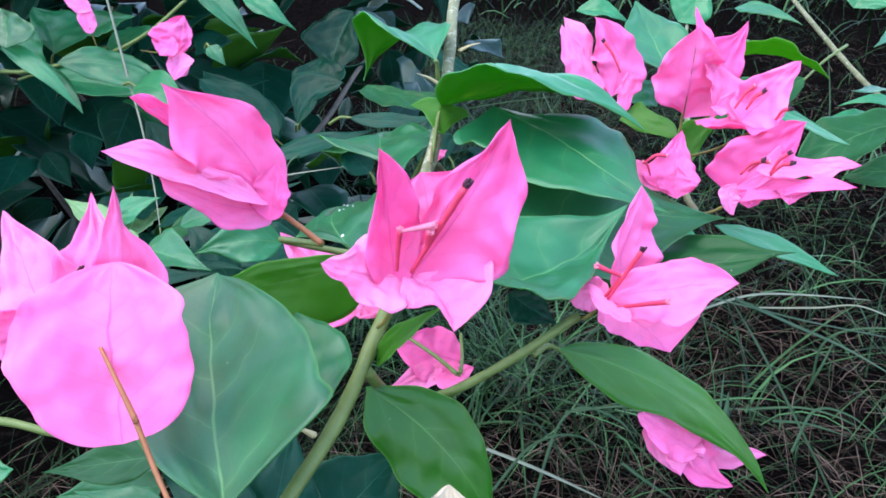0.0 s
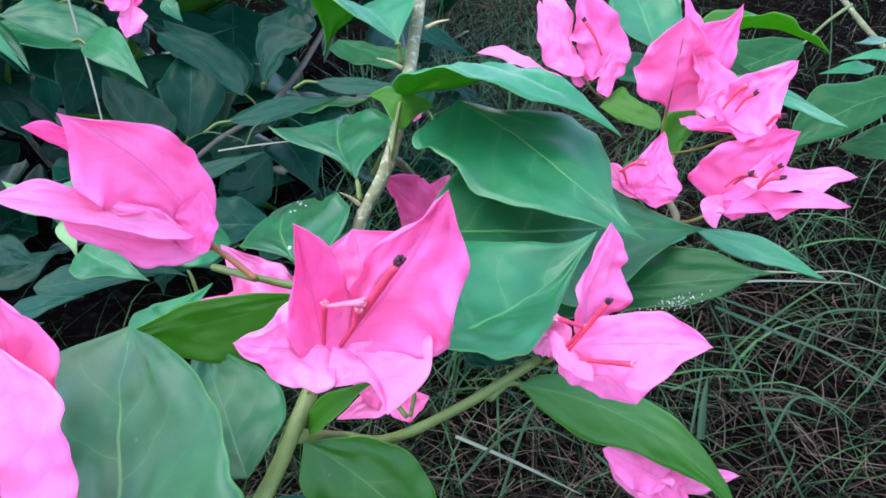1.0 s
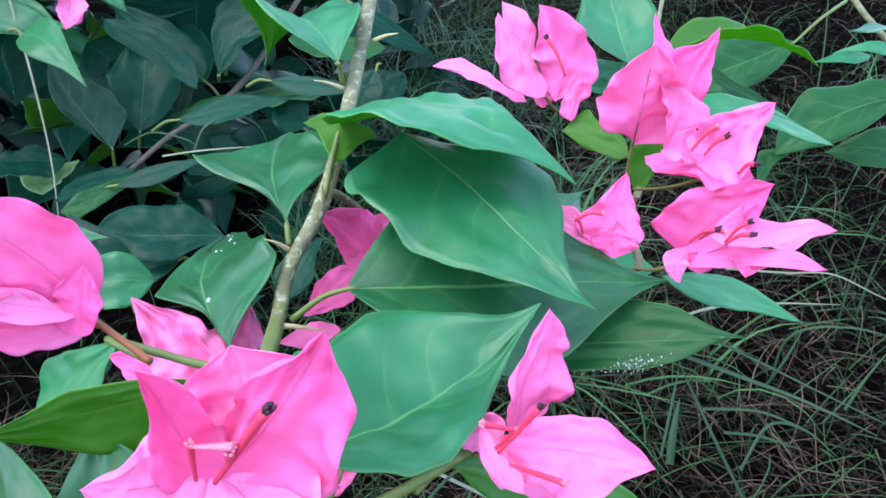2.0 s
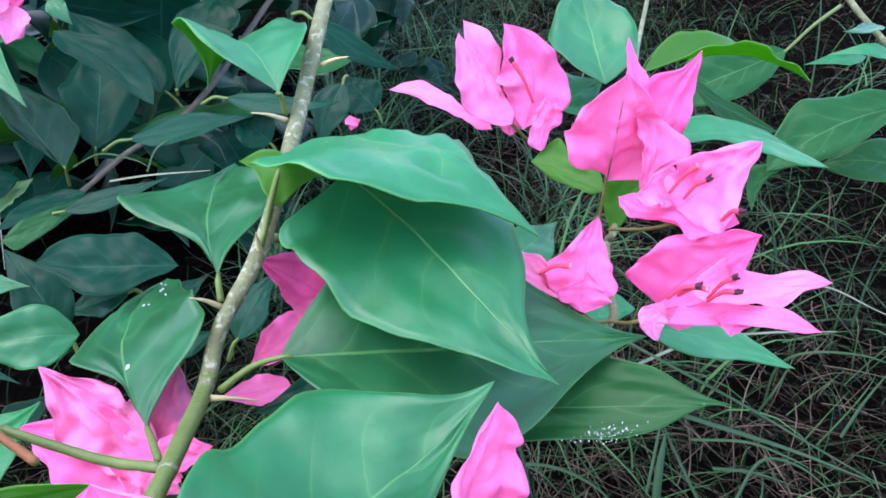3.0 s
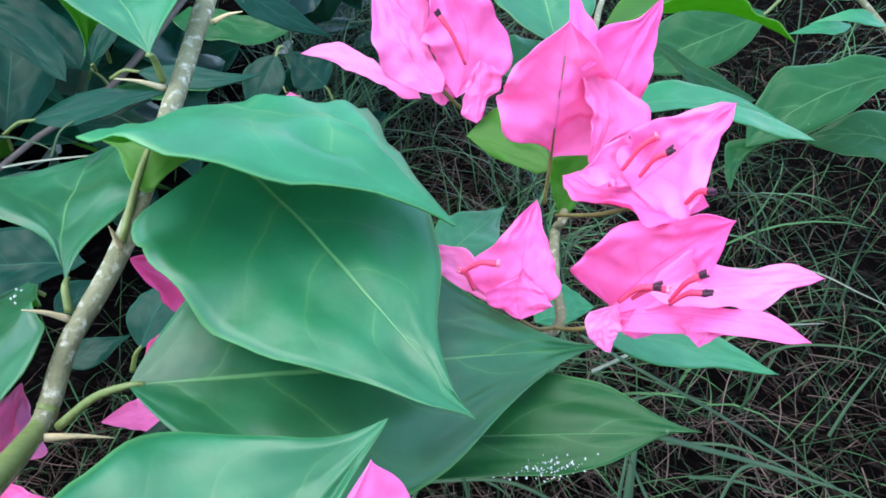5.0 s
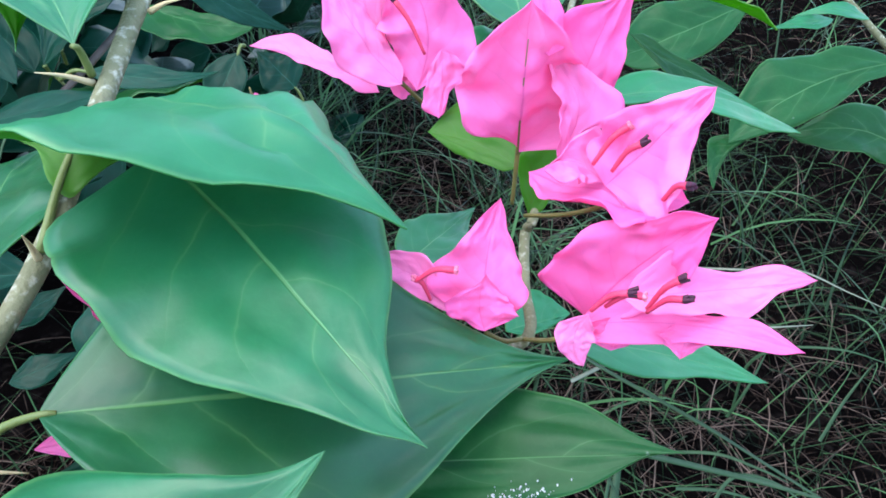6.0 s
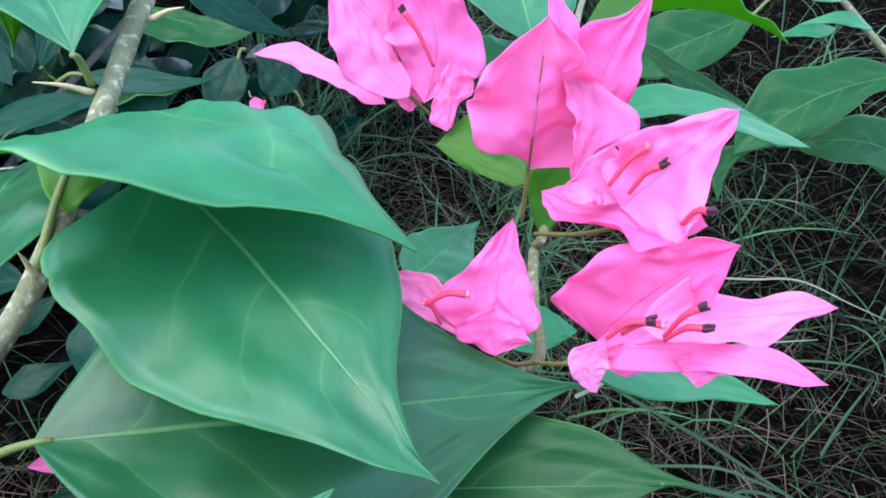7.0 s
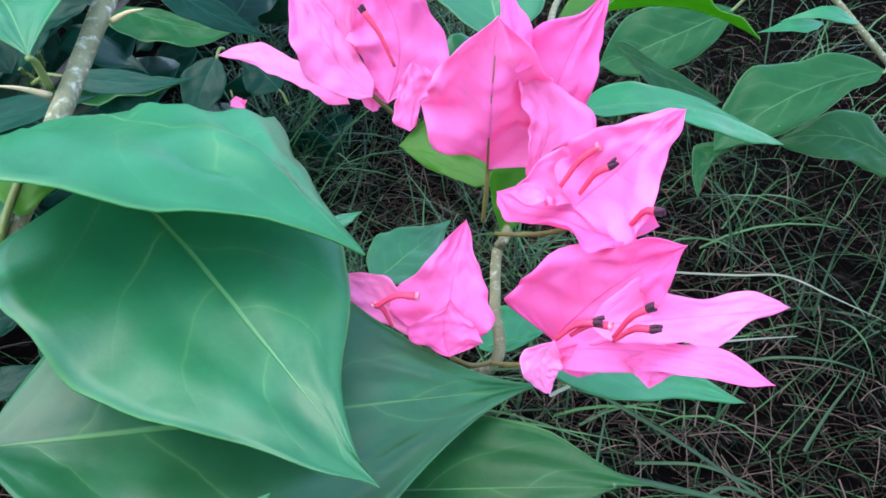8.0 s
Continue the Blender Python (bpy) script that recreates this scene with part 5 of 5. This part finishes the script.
bract(f, (-0.0047, 0.5694, 0.2330), (0.0034, 0.5635, 0.2424), (0.0032, 0.0032), (-0.02, -0.70, 0.71))
stem(shrub, [(-0.0718, 0.7671, 0.2719), (-0.0795, 0.7165, 0.2684), (-0.0908, 0.5895, 0.2592), (-0.1113, 0.5550, 0.2434), (-0.1385, 0.5353, 0.2312), (-0.1534, 0.5067, 0.2242), (-0.1662, 0.4800, 0.2200)], 0.0024, 0.0014, mat=BARK_BROWN)
stem(shrub, [(-0.3786, 0.6168, 0.2964), (-0.3272, 0.5952, 0.2971), (-0.2952, 0.5765, 0.3043), (-0.2443, 0.5598, 0.3155), (-0.2079, 0.5564, 0.3316), (-0.1798, 0.5665, 0.3531)], 0.0018, 0.0012, mat=GREEN_STEM)
f = flower(front, (-0.0029, 0.1356, 0.2796), (-0.0125, 0.1489, 0.2610))
bract(f, (0.0013, 0.1347, 0.2777), (0.0020, 0.1376, 0.2958), (0.0082, 0.0084), (0.01, -0.66, 0.75), acum=0.1, mat=DRIED)


# ---- long grass blades and dry stalks ----
def long_blade(points, width, mat, label, name="grass_blade"):
    """A long bent blade: a channelled ribbon with a keel, tapering to its tip."""
    ps = [Vector(q) for q in points]
    line = [ps[0] * 2 - ps[1]] + ps + [ps[-1] * 2 - ps[-2]]
    pts = []
    for i in range(1, len(line) - 2):
        p0, p1, p2, p3 = line[i - 1:i + 3]
        for k in range(8):
            t = k / 8
            pts.append(0.5 * (2 * p1 + (p2 - p0) * t + (2 * p0 - 5 * p1 + 4 * p2 - p3) * t * t + (3 * p1 - p0 - 3 * p2 + p3) * t ** 3))
    pts.append(ps[-1])
    verts, faces = [], []
    for i, c in enumerate(pts):
        d = (pts[min(i + 1, len(pts) - 1)] - pts[max(i - 1, 0)]).normalized()
        sd = d.cross(Vector((0.1, -0.5, 1))).normalized()
        up = sd.cross(d)
        f = i / (len(pts) - 1)
        w = width * (1 - f ** 3) * 0.5 + 0.00015
        verts += [c - sd * w + up * w * 0.5, c, c + sd * w + up * w * 0.5, c - up * w * 0.25]
    for i in range(len(pts) - 1):
        for a, b in ((0, 1), (1, 2), (2, 3), (3, 0)):
            p, q = i * 4 + a, i * 4 + b
            faces.append((p, q, q + 4, p + 4))
    return part(name, verts, faces, mat, long_grass, label, at=ps[0])


long_grass = thing("grass_clump", (0.3, 0.45, 0.0), "loose clump of long arching grass blades and dry stalks", "grass")
long_blade([(0.1377, 0.3835, 0.2142), (0.1517, 0.3537, 0.2243), (0.1706, 0.3226, 0.2326), (0.1818, 0.2933, 0.2434), (0.1953, 0.2550, 0.2587)], 0.0013, GRASS_LONG, "", "blade")
long_blade([(0.1814, 0.2692, 0.1626), (0.1592, 0.2653, 0.2018), (0.1357, 0.2735, 0.2432), (0.1252, 0.2929, 0.2613)], 0.0014, GRASS_LONG, "", "blade")
long_blade([(0.2496, 0.4354, 0.1170), (0.2533, 0.4402, 0.1419), (0.2662, 0.4374, 0.1561), (0.2924, 0.4287, 0.1620), (0.3174, 0.4235, 0.1555)], 0.0014, GRASS_LONG, "", "blade")
long_blade([(0.1683, 0.3807, 0.1047), (0.1803, 0.4114, 0.1147), (0.1912, 0.4400, 0.1216)], 0.0015, GRASS_LONG, "", "blade")
long_blade([(0.0501, 0.3382, 0.0984), (0.0665, 0.3655, 0.1334), (0.0816, 0.3709, 0.1448), (0.1033, 0.3676, 0.1377), (0.1173, 0.3693, 0.1174)], 0.0015, GRASS_LONG, "", "blade")
long_blade([(0.0243, 0.3527, 0.1297), (0.0556, 0.3393, 0.1244), (0.0916, 0.3241, 0.1154)], 0.0018, STRAW_PALE, "pale dry stalk", "stalk")
long_blade([(0.0792, 0.3215, 0.2276), (0.0835, 0.3049, 0.2212), (0.0864, 0.2890, 0.2157)], 0.0012, GRASS_LONG, "", "blade")
long_blade([(-0.2373, 0.5680, 0.3686), (-0.2335, 0.5613, 0.3542), (-0.2180, 0.5346, 0.3086), (-0.2046, 0.5100, 0.2793), (-0.1916, 0.4811, 0.2410), (-0.1790, 0.4440, 0.2086)], 0.0014, STRAW_PALE, "pale dry stalk", "stalk")
long_blade([(0.0228, 0.6942, 0.2395), (0.0573, 0.6761, 0.2498), (0.1016, 0.6575, 0.2598)], 0.0013, GRASS_LONG, "", "blade")
long_blade([(-0.1125, 0.4464, 0.2615), (-0.0919, 0.4478, 0.2644), (-0.0593, 0.4398, 0.2717)], 0.0009, STRAW_PALE, "pale dry stalk", "stalk")
long_blade([(0.2910, 0.6278, 0.0663), (0.3343, 0.6076, 0.0770), (0.3621, 0.5893, 0.0890), (0.3925, 0.5702, 0.0826), (0.4209, 0.5514, 0.0766)], 0.0016, STRAW_PALE, "pale dry stalk", "stalk")
long_blade([(0.4193, 0.8110, 0.1595), (0.4272, 0.8415, 0.2046), (0.4358, 0.8885, 0.2560)], 0.0015, GRASS_LONG, "", "blade")
long_blade([(-0.1492, 0.4863, 0.2477), (-0.1297, 0.4812, 0.2586), (-0.1118, 0.4792, 0.2564), (-0.1029, 0.4767, 0.2531)], 0.001, GRASS_LONG, "", "blade")
long_blade([(-0.1044, 0.4754, 0.2512), (-0.0985, 0.4829, 0.2623), (-0.0853, 0.4956, 0.2638), (-0.0729, 0.5014, 0.2550), (-0.0666, 0.4952, 0.2460)], 0.001, GRASS_LONG, "", "blade")
long_blade([(0.1276, 0.2924, 0.2602), (0.1566, 0.2964, 0.2448), (0.1871, 0.3000, 0.2288), (0.2303, 0.3089, 0.2002)], 0.0016, GRASS_LONG, "", "blade")
long_blade([(0.1375, 0.3602, 0.2161), (0.1743, 0.3812, 0.2138), (0.2155, 0.3988, 0.2039), (0.2631, 0.4151, 0.1912)], 0.0012, STRAW_PALE, "pale dry stalk", "stalk")
long_blade([(0.1669, 0.3645, 0.1164), (0.1689, 0.3743, 0.1308), (0.1757, 0.3925, 0.1401)], 0.0045, GRASS_LONG, "", "blade")
long_blade([(0.1995, 0.4102, 0.1137), (0.2272, 0.4021, 0.1205), (0.2444, 0.3907, 0.1222), (0.2596, 0.3862, 0.1162)], 0.0014, GRASS_LONG, "", "blade")
long_blade([(0.1973, 0.3742, 0.1317), (0.2176, 0.3727, 0.1304), (0.2408, 0.3683, 0.1247)], 0.0014, GRASS_LONG, "", "blade")
long_blade([(0.2463, 0.4326, 0.1128), (0.2533, 0.4337, 0.1325), (0.2647, 0.4446, 0.1488)], 0.0014, GRASS_LONG, "", "blade")
long_blade([(0.2964, 0.4234, 0.1012), (0.3097, 0.4345, 0.1180), (0.3262, 0.4455, 0.1348)], 0.0016, GRASS_LONG, "", "blade")
long_blade([(0.0701, 0.3616, 0.1486), (0.1037, 0.3547, 0.1573), (0.1263, 0.3432, 0.1561), (0.1385, 0.3293, 0.1499)], 0.0014, GRASS_LONG, "", "blade")
long_blade([(0.0256, 0.3191, 0.1286), (0.0471, 0.3293, 0.1505), (0.0685, 0.3319, 0.1559), (0.0897, 0.3280, 0.1475)], 0.0014, GRASS_LONG, "", "blade")
long_blade([(0.1003, 0.3413, 0.1284), (0.1104, 0.3294, 0.1266), (0.1291, 0.3241, 0.1151)], 0.0016, GRASS_LONG, "", "blade")
long_blade([(0.2005, 0.3519, 0.1269), (0.2184, 0.3700, 0.1419), (0.2384, 0.3690, 0.1397), (0.2583, 0.3626, 0.1259)], 0.0014, GRASS_LONG, "", "blade")

# ---- shrub foliage ----
def shrub_foliage():
    """Leaves of the dense shrub: a shared set of leaf shapes, turned and placed along its mass; unseen ones above add
    shade.
    """
    rnd = random.Random(11)
    kinds = []
    for k in range(8):
        ln = 0.055 + 0.006 * k
        w = ln * (0.3 + 0.03 * (k % 3))
        kinds.append(blade_mesh((0, 0, 0), (0, ln, 0), (w, w), (0, 0, 1), bend=0.05 * (k % 4) - 0.02, fold=6 + 4 * (k % 3), wave=0.08, curl=0.06 * (k % 3),
                                crumple=0.05, rows=9, cols=3, seed=100 + k))
    shared = []
    for k, (v, f, uv) in enumerate(kinds):
        ob = part("leaf", v, f, LEAF_SHADED, shrub, uvs=uv)
        underside(ob.data)
        shared.append(ob)

    def spot():
        while True:
            x, y, z = rnd.uniform(-1.1, 0.06), rnd.uniform(0.5, 1.5), rnd.uniform(0.0, 0.62)
            edge = 0.7 + 0.12 * noise.noise(Vector((x * 5, z * 5, 0))) + max(0.0, x + 0.1) * 1.2
            if y > edge and z < 0.25 + 0.8 * (y - 0.5) + 0.06 * noise.noise(Vector((x * 6, y * 6, 9))):
                return x, y, z

    def turn():
        return Euler((rnd.gauss(0.15, 0.5) - 0.25, rnd.gauss(0, 0.45), rnd.gauss(3.14, 1.1))).to_matrix().to_4x4()

    near = sorted((spot() for _ in range(2200)), key=lambda q: q[1] + 0.5 * abs(q[0] + 0.3))
    for i, (x, y, z) in enumerate(near[:70]):
        src = shared[i % 8]
        ob = src if i < 8 else new("leaf", src.data)
        ob.parent = shrub
        ob.matrix_parent_inverse = Matrix.Identity(4)
        ob.matrix_basis = Matrix.Translation(Vector((x, y, z)) - shrub.location) @ turn() @ Matrix.Scale(rnd.uniform(0.8, 1.25), 4)
    # Leaf roof above the view, added only to shade the shrub's inside.
    unseen_canopy = []
    while len(unseen_canopy) < 1700:
        x, y, z = rnd.uniform(-1.3, 0.0), rnd.uniform(0.56, 1.5), rnd.uniform(0.41, 0.85)
        round_edge = ((x + 0.6) / 0.66) ** 2 + ((y - 1.05) / 0.5) ** 2 + ((z - 0.4) / 0.42) ** 2
        if round_edge < 1.0 + 0.3 * noise.noise(Vector((x * 4, y * 4, z * 4))):
            unseen_canopy.append((x, y, z))
    verts, faces, uvs = [], [], []
    for x, y, z in near[70:210] + near[210::5] + unseen_canopy:
        v, f, uv = kinds[rnd.randrange(8)]
        m = Matrix.Translation((x, y, z)) @ turn() @ Matrix.Scale(rnd.uniform(0.9, 1.4), 4)
        o = len(verts)
        verts += [m @ q for q in v]
        faces += [tuple(i + o for i in q) for q in f]
        uvs += uv
    tagged(part("inner_leaves", verts, faces, LEAF_SHADED, shrub, "inner shrub leaves in shade-dark green, with unseen leaves added above to shade them", uvs), kind="stuff")
    for i in range(4):
        x, y = rnd.uniform(-0.8, -0.02), rnd.uniform(0.75, 1.2)
        q = [Vector((x + rnd.uniform(-0.05, 0.05), y + 0.1, -0.01))]
        g = rnd.uniform(0, 6.28)
        for k in range(3):
            q.append(q[-1] + Vector((math.cos(g) * 0.07 + rnd.uniform(-0.03, 0.03), math.sin(g) * 0.05 - 0.02, rnd.uniform(0.07, 0.15))))
        stem(shrub, q, 0.004, 0.0012, mat=BARK_BROWN, name="twig", sides=7)


shrub_foliage()
